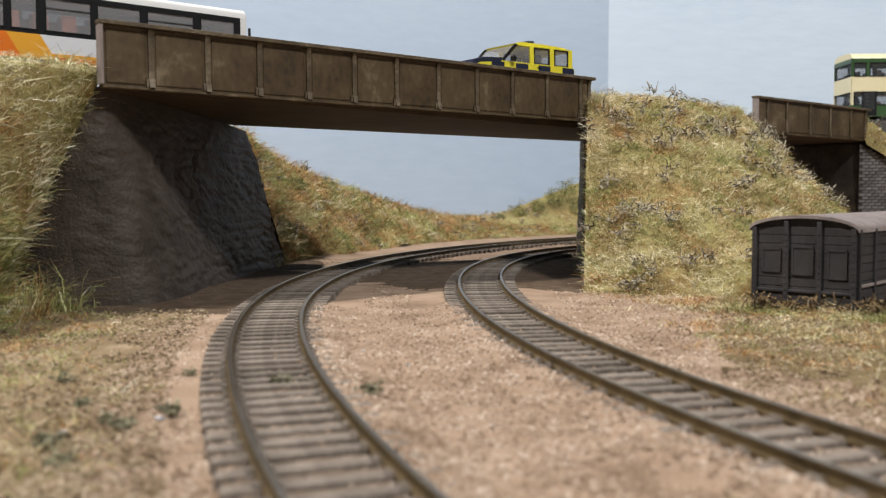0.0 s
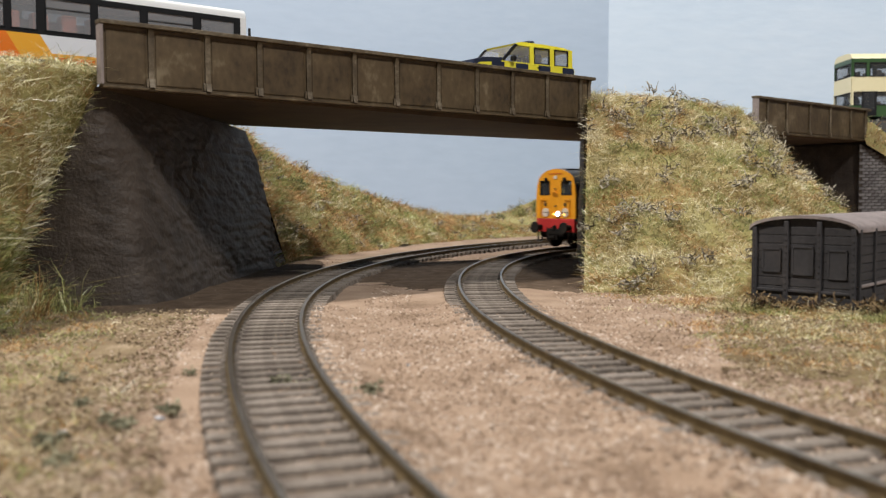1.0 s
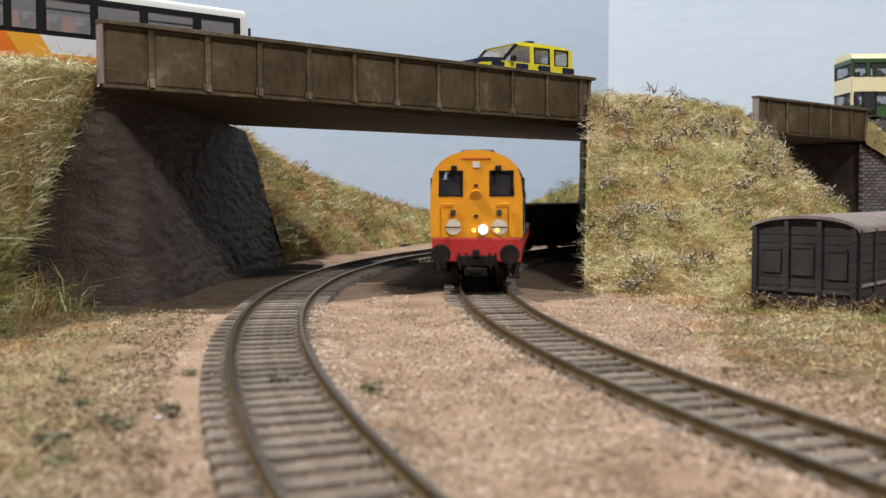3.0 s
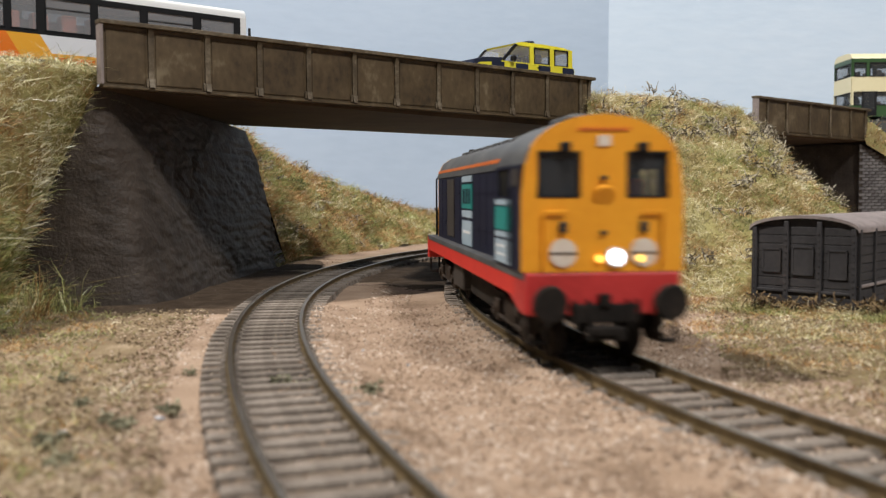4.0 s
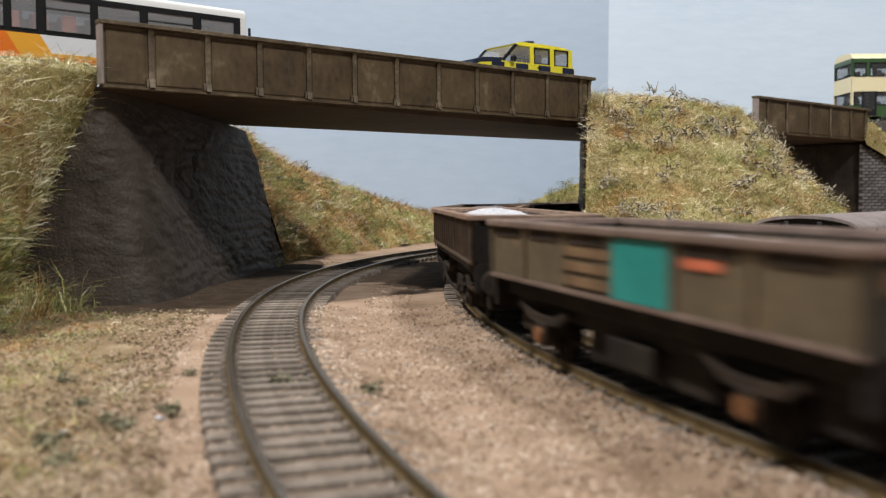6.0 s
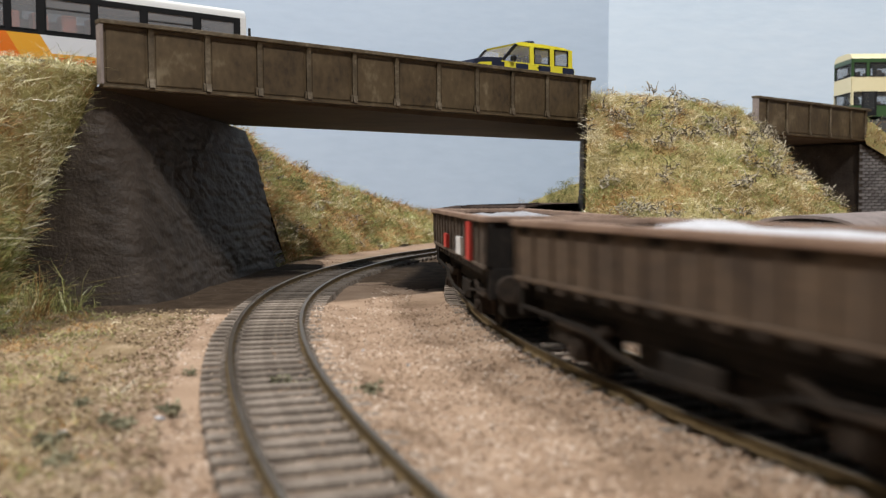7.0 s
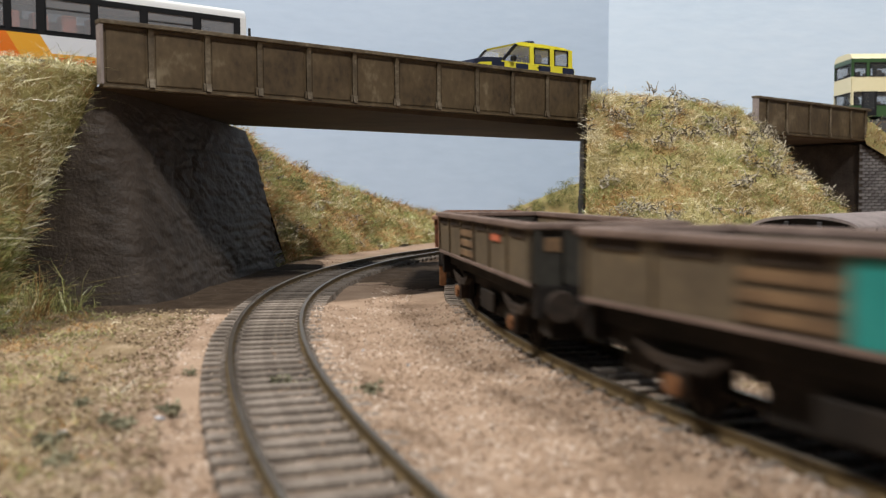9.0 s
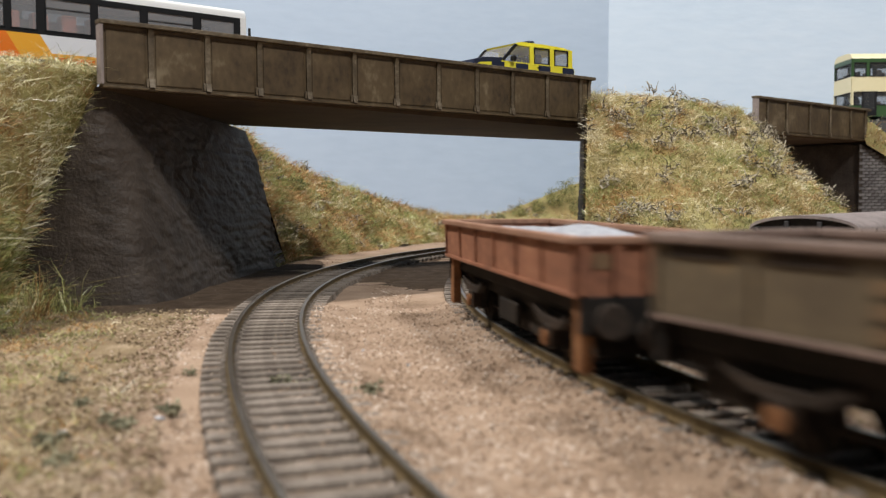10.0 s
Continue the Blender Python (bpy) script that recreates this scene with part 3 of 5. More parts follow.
girder("bridge_girder", fd.length, [4, 30, 56, 82, 108, 134, 160, 186, 212], GH - 6, mf, "far brown plate girder of the bridge", "girders")


def deck():
    bm = bmesh.new()
    n = V * 1.8
    a, b = G0 + n + U * 0.5, G0 + U * 250 + n
    pts = [a, b, FAR1 - V * 0.6, FAR0 - V * 0.6]
    lo = [bm.verts.new((p.x, p.y, z)) for p, z in zip(pts, (75.0, 72.0, 71.5, 74.5))]
    hi = [bm.verts.new((p.x, p.y, ROAD_Z)) for p in pts]
    bm.faces.new(lo[::-1]), bm.faces.new(hi)
    for i in range(4):
        bm.faces.new((lo[i], lo[(i + 1) % 4], hi[(i + 1) % 4], hi[i]))
    root = part("bridge_deck", bm, M_SOFFIT)
    return tagged(root, "dark brown timber bridge deck between girders", "bridge deck", kind="structure")


deck()
road_strip("road_middle", [on_road(255, 5)[:2], on_road(391, 5)[:2], on_road(391, 86)[:2], (101, 612)], "grey road on the embankment between bridges")
road_strip("road_end", [(300, 688), (900, 688), (900, 1000), (262, 745)], "grey road beyond the small bridge", ROAD_Z + 5)
road_strip("road_start", [on_road(-420, 30)[:2], on_road(-3, 30)[:2], on_road(-3, 112)[:2], on_road(-420, 150)[:2]], "grey road on the near embankment")


def masonry(name, top, foot, material, label, rough=1.0, courses=0.0, thick=(-12, 0, 0), nu=190, nv=100):
    """A wall between a top and a foot line, its plaster relief carved into a fine sheet, with a body behind."""
    T, F = curve_through(top, nu, 60), curve_through(foot, nu, 60)
    verts = []
    for i in range(nu):
        tang = T[min(i + 1, nu - 1)] - T[max(i - 1, 0)]
        for j in range(nv):
            v = j / (nv - 1)
            p = Vector(T[i] * (1 - v) + F[i] * v)
            n = Vector(tang).cross(Vector(T[i] - F[i])).normalized()
            r = noise.noise(p * 0.035) * 2.2 + noise.noise(Vector((p.x * 0.11, p.y * 0.11, p.z * 0.3))) * 0.9
            w = Vector((p.x * 0.10, p.y * 0.10 + p.z * 0.10, p.z * 0.22))
            r -= 1.5 * max(0.0, 0.16 - abs(noise.noise(w))) / 0.16 * (0.3 + max(0.0, noise.noise(p * 0.03)) * 1.4)
            r += noise.noise(Vector((p.x * 0.35, p.y * 0.35, p.z * 0.6))) * 0.5
            if courses:
                k = min(1.0, max(0.0, (p.y - 380) / 60))
                row = (p.z / courses) % 1.0
                r -= 0.55 * k * (1.0 if row < 0.22 else 0.0) * (0.4 + abs(noise.noise(p * 0.09)) * 1.6)
            r *= 0.45 + 0.55 * min(1.0, max(0.0, (p.x + 132) / 30))
            edge = min(1.0, 6 * v + 0.2, 6 * (1 - v) + 0.3)
            verts.append(tuple(p + n * r * rough * edge))
    faces = [(i * nv + j, (i + 1) * nv + j, (i + 1) * nv + j + 1, i * nv + j + 1) for i in range(nu - 1) for j in range(nv - 1)]
    k = len(verts)
    for i in range(nu):
        verts += [tuple(T[i] + np.array(thick)), tuple(F[i] + np.array(thick))]
    for i in range(nu - 1):
        a, b = k + 2 * i, k + 2 * i + 2
        faces += [(a, a + 1, b + 1, b), (i * nv, a, b, (i + 1) * nv)]
    faces += [(0, nv - 1, k + 1, k), ((nu - 1) * nv, k + 2 * nu - 2, k + 2 * nu - 1, nu * nv - 1)]
    return tagged(solid(name, verts, faces, material, smooth=True), label, "bridge abutment", kind="structure")


# left abutment: a wing that turns into the battered face along the track
masonry("abutment_left", [(-158, 327, 82), (-130, 322, 78), (-115, 320, 75.5), (-111, 380, 75), (-107, 440, 74), (-104, 496, 72.5)],
        [(-172, 330, -1), (-128, 322, -1), (-100, 322, -1), (-96, 390, -1), (-93, 460, -1), (-87, 520, -1)],
        M_STONE, "dark brown plastered stone abutment with brick courses", 0.8, 4.2)
masonry("abutment_right", [(75.5, 483, 75), (81, 540, 75), (89, 606, 75)], [(71.5, 480, -1), (78, 540, -1), (87, 604, -1)],
        M_STONE, "dark stone abutment under the bridge end", 0.35, 0, (7, 0, 0), 60, 40)
tagged(part("abutment_pier", box(71.5, 79.0, 475, 484, -1, 75, 0.6), M_STONE), "dark grey stone pier edge beside the grass bank", "bridge abutment", kind="structure")
# ---- the train ----
RUN = ((0.0, 577.0), (0.6, 517.0), (0.9, 487.0), (1.2, 453.5), (1.5, 419.0), (1.8, 382.0), (2.1, 341.0), (2.4, 296.0), (2.7, 251.0), (3.2, 174.6), (3.8, 83.0), (3.9, 68.1), (4.1, 37.9), (4.3, 5.6), (4.5, -25.4),
       (4.7, -54.0), (4.9, -82.0), (5.2, -123.5), (5.5, -166.5), (6.2, -276.6), (7.0, -399.3), (8.0, -554.7), (9.0, -711.3), (9.5, -788.0), (10.0, -873.0), (10.2, -906.0))   # seconds, and how far along the right track the cab front stands


def cab_front(t):
    return float(np.interp(t, [r[0] for r in RUN], [r[1] for r in RUN]))


def ride(ob, front, pivot_a, pivot_b):
    """Key a vehicle along the right track; its own origin is midway between the pivots."""
    rows = []
    t = 0.0
    while t <= 10.001:
        s = (cab_front(t - 0.1) + cab_front(t) + cab_front(t + 0.1)) / 3 + front
        xa, ya, _ = RIGHT.at(s + pivot_a)
        xb, yb, _ = RIGHT.at(s + pivot_b)
        h = math.degrees(math.atan2(ya - yb, xa - xb))
        rows.append((t, place((xa + xb) / 2, (ya + yb) / 2, RAIL, h)))
        t += 0.1
    walk(ob, rows)


WHEELS = {}   # each vehicle's wheels: object, place along it, axle height and radius


def wheelset(parent, x, r=6.2, name="wheel"):
    for sy in (-1, 1):
        w = part(name, rod((0, sy * 7.3, 0), (0, sy * 9.4, 0), r - 0.5, 24), M_BLACK, parent)
        part("rim", rod((0, sy * 8.4, 0), (0, sy * 9.9, 0), r - 1.6, 20), M_DUST, w)
        spokes = bmesh.new()
        for k in range(4):
            a = k * math.pi / 4
            c, n = math.cos(a) * (r - 1.9), math.sin(a) * (r - 1.9)
            rod((-c, sy * 9.9, -n), (c, sy * 9.9, n), 0.4, 6, bm=spokes)
        part("spoke", spokes, M_BLACK, w)
        w.location = (x * MM, 0, (r - 0.4) * MM)
        WHEELS.setdefault(parent.name, []).append((w, x, r - 0.4, r - 0.5))


def turn_wheels(ob):
    """Roll a vehicle's wheels by the way it has gone."""
    start = cab_front(0)
    for w, x, z, r in WHEELS[ob.name]:
        rows = []
        for k in range(301):
            t = k / 30
            gone = start - (cab_front(t - 0.1) + cab_front(t) + cab_front(t + 0.1)) / 3
            rows.append((t, pose(x * MM, 0, z * MM, 0, math.degrees(gone / r), 0)))
        walk(w, rows)


def locomotive():
    root = thing("locomotive", "dark blue diesel locomotive with orange-yellow cab front and red footplate", "locomotive")
    root.scale = (1, 0.98, 1)
    F, B = 83.5, -99.5      # cab front, hood-end beam
    # footplate
    part("footplate", box(B, F - 0.3, -16.9, 16.9, 17.3, 18.9, 0.15), M_ROOF, root, "dusty grey running plate")
    part("side_valance", box(B, F - 10, -16.7, -16.1, 13.2, 17.35, 0.1), M_RED, root, "bright red valance stripe")
    part("side_valance", box(B, F - 10, 16.1, 16.7, 13.2, 17.35, 0.1), M_RED, root, "bright red valance stripe")
    # cab shell, with real window openings cut as panels
    cab = part("cab", extruded([(-17.0, 18.9), (17.0, 18.9), (17.0, 34), (16.4, 40.6), (-16.4, 40.6), (-17.0, 34)], F - 31, F - 30), M_BLUE, root)
    arch = [(16.4 * math.cos(a), 40.6 + 10.3 * math.sin(a)) for a in np.linspace(0, math.pi, 19)]
    inner = [(15.6 * math.cos(a), 40.6 + 9.5 * math.sin(a)) for a in np.linspace(math.pi, 0, 19)]
    smooth(part("cab_roof", extruded(arch + inner, F - 31, F - 0.5), M_ROOF, root, "dusty grey cab roof"))
    part("roof_dome", box(F - 22, F - 4, -6.2, 6.2, 49.9, 51.2, 0.6), M_ROOF, root)
    # front: pieces round the two windows
    f = bmesh.new()
    t0, t1 = F - 1.1, F
    def slab(pts):
        extruded(pts, t0, t1, f)
    slab([(-17.2, 19), (17.2, 19), (17.2, 34.0), (-17.2, 34.0)])
    slab([(-17.2, 34), (-14.2, 34), (-13.6, 43.0), (-15.2, 44.4), (-16.5, 40.6)])
    slab([(17.2, 34), (16.5, 40.6), (15.2, 44.4), (13.6, 43.0), (14.2, 34)])
    slab([(-4.9, 34), (4.9, 34), (4.9, 43.4), (-4.9, 43.4)])
    slab([(16.4 * math.cos(a), 40.6 + 10.3 * math.sin(a)) for a in np.linspace(0.36, math.pi - 0.36, 17)] + [(-13.6, 43.4), (13.6, 43.4)])
    front = part("cab_front", f, M_YELLOW, root, "orange-yellow warning panel with two windows")
    for sy in (-1, 1):
        y0, y1 = sorted((sy * 4.9, sy * 13.9))
        part("windscreen", box(F - 0.9, F - 0.6, y0, y1, 34.0, 43.6), M_GLASS, front, "dark windscreen")
        fr = bmesh.new()
        for a in ((y0, y0 + 0.5, 34, 43.4), (y1 - 0.5, y1, 34, 43.4), (y0, y1, 34, 34.5), (y0, y1, 42.9, 43.4)):
            box(F - 0.5, F + 0.15, *a, 0, fr)
        part("window_frame", fr, M_TRIM, front)
        part("wiper", rod((F + 0.5, sy * 8.2, 44.4), (F + 0.5, sy * 7.2, 38.8), 0.28, 6), M_TRIM, front)
        part("wiper_motor", box(F, F + 1.1, sy * 8.2 - 1.1, sy * 8.2 + 1.1, 43.2, 45.2, 0.3), M_TRIM, front)
        disc = part("marker_disc", rod((F, sy * 8.6, 22.9), (F + 0.5, sy * 8.6, 22.9), 2.9, 24), M_DISC, front, "round white marker disc")
        part("hinge", box(F + 0.4, F + 0.7, sy * 8.6 - 2.8, sy * 8.6 + 2.8, 22.7, 23.0), M_GRILLE, disc)
        part("lamp_bracket", box(F, F + 0.9, sy * 8.6 - 0.9, sy * 8.6 + 0.9, 27.0, 29.2, 0.3), M_GRILLE, front)
        hr = rod((F + 0.8, sy * 12.6, 31.2), (F + 0.8, sy * 12.6, 20.0), 0.3, 6)
        rod((F + 0.8, sy * 12.6, 31.2), (F + 0.8, sy * 8.0, 31.2), 0.3, 6, bm=hr)
        part("handrail", hr, M_YELLOW, front)
    # pale ring added so the headlight's halo shows white on the yellow
    part("halo_ring", rod((F, 2.6, 22.0), (F + 0.75, 2.6, 22.0), 2.1, 24), M_DISC, front)
    part("headlight", rod((F + 0.6, 2.6, 22.0), (F + 0.95, 2.6, 22.0), 1.5, 20), M_LAMP, front, "glowing white headlight")
    for y in (-0.9, 7.8):
        part("marker_light", rod((F + 0.4, y, 21.7), (F + 0.9, y, 21.7), 0.75, 14), M_AMBER, front, "glowing amber marker light")
    part("headcode_box", rod((F, 0, 34.6), (F + 0.8, 0, 34.2), 2.2, 20), M_YELLOW, front)
    part("destination_plate", box(F, F + 0.4, -1.4, 1.4, 44.4, 46.6, 0.1), M_DISC, front)
    part("horn_grille", box(F, F + 0.35, -5.5, 5.5, 47.6, 48.1), M_ORANGE, front)
    for z in (37.6, 26.5):
        part("bracket", box(F, F + 0.7, -0.7, 0.7, z, z + 0.9, 0.15), M_GRILLE, front)
    # cab sides
    for sy in (-1, 1):
        y0, y1 = sorted((sy * 17.2, sy * 16.3))
        x0, x1 = F - 30, F - 1.1
        s = part("cab_side", box(x0, x1, y0, y1, 18.9, 34.2), M_BLUE, root)
        part("side_pillar", box(x0, x0 + 3, y0, y1, 34.2, 40.8), M_BLUE, s)
        part("side_pillar", box(x0 + 16, x1, y0, y1, 34.2, 40.8), M_BLUE, s)
        part("window_head", box(x0 + 3, x0 + 16, y0, y1, 40.2, 40.9), M_BLUE, s)
        part("side_window", box(x0 + 3, x0 + 16, sy * 16.55, sy * 16.75, 34.2, 40.2), M_CLEAR, s)
        part("window_frame", box(x0 + 9.7, x0 + 10.2, *sorted((sy * 16.4, sy * 17.3)), 34.2, 40.2), M_GRILLE, s)
        ya, yb = sorted((sy * 17.22, sy * 17.42))
        part("white_band", box(x0 + 0.5, x0 + 18.5, ya, yb, 32.4, 33.6), M_PALE, s)
        part("teal_panel", box(x0 + 0.5, x0 + 18.5, ya, yb, 26.9, 32.0), M_TEAL, s, "teal operator panel")
        part("white_band", box(x0 + 0.5, x0 + 18.5, ya, yb, 25.3, 26.5), M_PALE, s)
        part("data_panel", box(x0 + 0.5, x0 + 18.5, ya, yb, 19.6, 24.7), M_PALE, s, "pale blue data panel")
        for z in (23.1, 21.2):
            yc, yd = sorted((sy * 17.42, sy * 17.5))
            part("text_bar", box(x0 + 3, x0 + 13, yc, yd, z, z + 0.5), M_WHITE, s)
        part("door_rail", rod((x0 + 19, sy * 17.9, 20), (x0 + 19, sy * 17.9, 36), 0.25, 6), M_BLUE, s)
        part("door_line", box(x0 + 20, x0 + 20.4, ya, yb, 19, 40.5), M_TRIM, s)
        part("cab_vent", box(x0 + 20.5, x0 + 27, ya, yb, 36.5, 40), M_GRILLE, s)
    part("cab_floor", box(F - 30, F - 1.2, -16.2, 16.2, 18.95, 20.5), M_BLACK, root)
    part("control_desk", box(F - 8, F - 2, -15, 15, 20.5, 31.0, 0.4), M_GRILLE, root)
    part("driver_seat", box(F - 17, F - 9, 5, 12, 20.5, 38.0, 0.8), M_WRED, root, "red cab seat")
    # hood
    X0, X1 = B + 13.0, F - 31
    half = [(14.0, 18.9), (14.0, 40.6), (13.6, 43.4), (12.2, 46.2), (9.0, 48.2), (4.5, 49.2), (0, 49.4)]
    prof = half + [(-y, z) for y, z in half[-2::-1]]
    roofp = [p for p in half if p[1] > 42] + [(-y, z) for y, z in half[-2::-1] if z > 42]
    hood = part("hood", extruded([(14.0, 18.9), (14.0, 40.6), (13.6, 43.2), (-13.6, 43.2), (-14.0, 40.6), (-14.0, 18.9)], X0, X1), M_BLUE, root)
    smooth(part("hood_roof", extruded([(y, z) for y, z in roofp], X0 + 0.8, X1), M_ROOF, root, "dusty grey rounded hood roof"))
    part("hood_end", extruded(prof, X0 - 0.7, X0 + 0.8), M_YELLOW, root, "orange-yellow hood end panel")
    for sy in (-1, 1):
        ya, yb = sorted((sy * 13.9, sy * 14.45))
        part("cantrail_stripe", box(X0 + 1, X1, *sorted((sy * 13.5, sy * 14.15)), 42.5, 43.4), M_ORANGE, hood, "thin orange cantrail stripe")
        part("cantrail_band", box(X0 + 1, X1, *sorted((sy * 13.6, sy * 14.3)), 40.7, 42.4), M_ROOF, hood, "sooty grey cantrail band")
        ya, yb = sorted((sy * 13.95, sy * 14.3))
        part("radiator_grille", box(X0 + 28, X0 + 45.5, ya, yb, 20.5, 39.8, 0.1), M_GRILLE, hood, "brown radiator grille")
        part("operator_panel", box(X0 + 64.8, X0 + 85, ya, yb, 30.5, 37.8), M_TEAL, hood, "teal operator panel")
        yc, yd = sorted((sy * 14.3, sy * 14.4))
        for k in range(3):
            part("emblem_bar", box(X0 + 67.4 + k * 5.6, X0 + 70.8 + k * 5.6, yc, yd, 32.0, 36.4), M_BLUE, hood)
        part("white_band", box(X0 + 64.8, X0 + 85, ya, yb, 38.5, 40.3), M_PALE, hood)
        part("white_band", box(X0 + 64.8, X0 + 85, ya, yb, 27.8, 29.9), M_PALE, hood)
        part("data_panel", box(X0 + 64.8, X0 + 85, ya, yb, 19.4, 26.8), M_PALE, hood, "pale blue data panel")
        part("text_bar", box(X0 + 68, X0 + 82, yc, yd, 23.0, 23.8), M_WHITE, hood)
        for x in (3, 14.5, 48.5, 88, 99.5, 111, 122.5):
            dx = 10.2
            d = part("hood_door", box(X0 + x, X0 + x + dx, *sorted((sy * 13.9, sy * 14.1)), 20, 40.2, 0.08), M_BLUE, hood)
            for z in (25, 35):
                part("door_hinge", box(X0 + x + 0.3, X0 + x + dx - 0.3, *sorted((sy * 14.1, sy * 14.3)), z, z + 0.35), M_BLUE, d)
        rb = rod((B + 2, sy * 13.5, 18.9), (B + 2, sy * 13.5, 40.5), 0.35, 6)
        rod((B + 2, sy * 13.5, 40.5), (X0 + 1, sy * 13.5, 42), 0.35, 6, bm=rb)
        part("end_handrail", rb, M_TRIM, root)
    for k in range(7):
        part("roof_panel", box(X0 + 8 + k * 16, X0 + 20 + k * 16, -6, 6, 48.8, 50.0, 0.35), M_ROOF, root)
    part("fan_grille", rod((X0 + 24, 0, 49.4), (X0 + 24, 0, 50.6), 5.6, 24), M_BLACK, root)
    # buffer beams, buffers, couplings
    beam = box(F - 4, F + 0.4, -16.6, 16.6, 10.2, 18.85, 0.4)
    for sy in (-1, 1):
        extruded([(F - 16, 13.3), (F - 4, 10.4), (F - 4, 17.3), (F - 16, 17.3)], *sorted((sy * 16.0, sy * 16.65)), beam, axis="y")
    part("buffer_beam", beam, M_BEAM, root, "dirty red buffer beam with raking side webs")
    part("buffer_beam", box(B - 0.6, B + 3, -16.9, 16.9, 10.2, 18.8, 0.4), M_RED, root, "red buffer beam")
    for x, d in ((F + 0.4, 1), (B - 0.6, -1)):
        for sy in (-1, 1):
            bf = part("buffer", rod((x, sy * 12.6, 13.2), (x + d * 5.4, sy * 12.6, 13.2), 1.9, 16, 1.6), M_BLACK, root)
            part("buffer_head", rod((x + d * 5.4, sy * 12.6, 13.2), (x + d * 6.6, sy * 12.6, 13.2), 3.7, 24, 3.4), M_BLACK, bf)
        cp = box(x - 0.5 * d, x + d * 4.0, -2.6, 2.6, 6.4, 8.2, 0.3)
        box(x + 1.5 * d, x + d * 2.6, -4.2, 4.2, 5.2, 8.0, 0.3, cp)
        part("coupling", cp, M_BLACK, root)
        part("coupling_hook", box(x, x + d * 1.8, -1.2, 1.2, 12.0, 14.6, 0.3), M_BLACK, root)
        for y in (-6.5, -3.6, 5.0, 7.2):
            part("brake_pipe", rod((x + d * 0.8, y, 13.4), (x + d * 1.2, y + 0.6, 7.5), 0.42, 8), M_BLACK, root)
        for sy in (-1, 1):
            sp = box(x - d * 1.5, x + d * 0.4, sy * 14 - 2, sy * 14 + 2, 4.2, 5.0, 0.2)
            box(x - d * 1.2, x - d * 0.2, sy * 14 - 2, sy * 14 - 1.4, 4.6, 10.5, 0, sp)
            box(x - d * 1.2, x - d * 0.2, sy * 14 + 1.4, sy * 14 + 2, 4.6, 10.5, 0, sp)
            part("step", sp, M_BLACK, root)
    # bogies
    for c in (-57, 57):
        bg = part("bogie_frame", box(c - 28, c + 28, -7, 7, 8.5, 12.5, 0.5), M_BLACK, root)
        for sy in (-1, 1):
            fr = extruded([(c - 27, 8), (c - 24, 6.2), (c - 10, 5.8), (c - 6, 4.2), (c + 6, 4.2), (c + 10, 5.8), (c + 24, 6.2), (c + 27, 8), (c + 27, 10.5), (c + 12, 10.5), (c + 8, 8.6), (c - 8, 8.6), (c - 12, 10.5), (c - 27, 10.5)],
                          *sorted((sy * 11.2, sy * 13.2)), axis="y")
            part("side_frame", fr, M_BLACK, bg)
            for x in (c - 17, c + 17):
                part("axlebox", box(x - 2.6, x + 2.6, *sorted((sy * 12.8, sy * 14.6)), 3.6, 9.2, 0.5), M_DUST, bg)
                part("axle_cap", rod((x, sy * 14.5, 6.4), (x, sy * 15.3, 6.4), 1.5, 14), M_DUST, bg)
            for k in range(4):
                part("spring", rod((c - 4.5 + k * 3, sy * 13.6, 5.0), (c - 4.5 + k * 3, sy * 13.6, 10.5), 1.1, 10), M_DUST, bg)
            part("brake_cylinder", rod((c + 9, sy * 14, 9.2), (c + 14, sy * 14, 9.2), 1.5, 12), M_DUST, bg)
            part("brake_rod", rod((c - 24, sy * 14.2, 5.2), (c + 24, sy * 14.2, 5.2), 0.45, 8), M_DUST, bg)
        for x in (c - 17, c + 17):
            wheelset(root, x, 7.0)
    part("battery_box", box(-35, -14, -15.2, 15.2, 5.4, 13.0, 0.6), M_GRILLE, root, "brown weathered equipment box")
    part("fuel_tank", box(-12, 30, -13, 13, 4.6, 13.0, 1.2), M_BLACK, root)
    part("underframe", box(B + 4, F - 6, -12.5, 12.5, 12.2, 17.5), M_BLACK, root)
    return root


LOCO = locomotive()


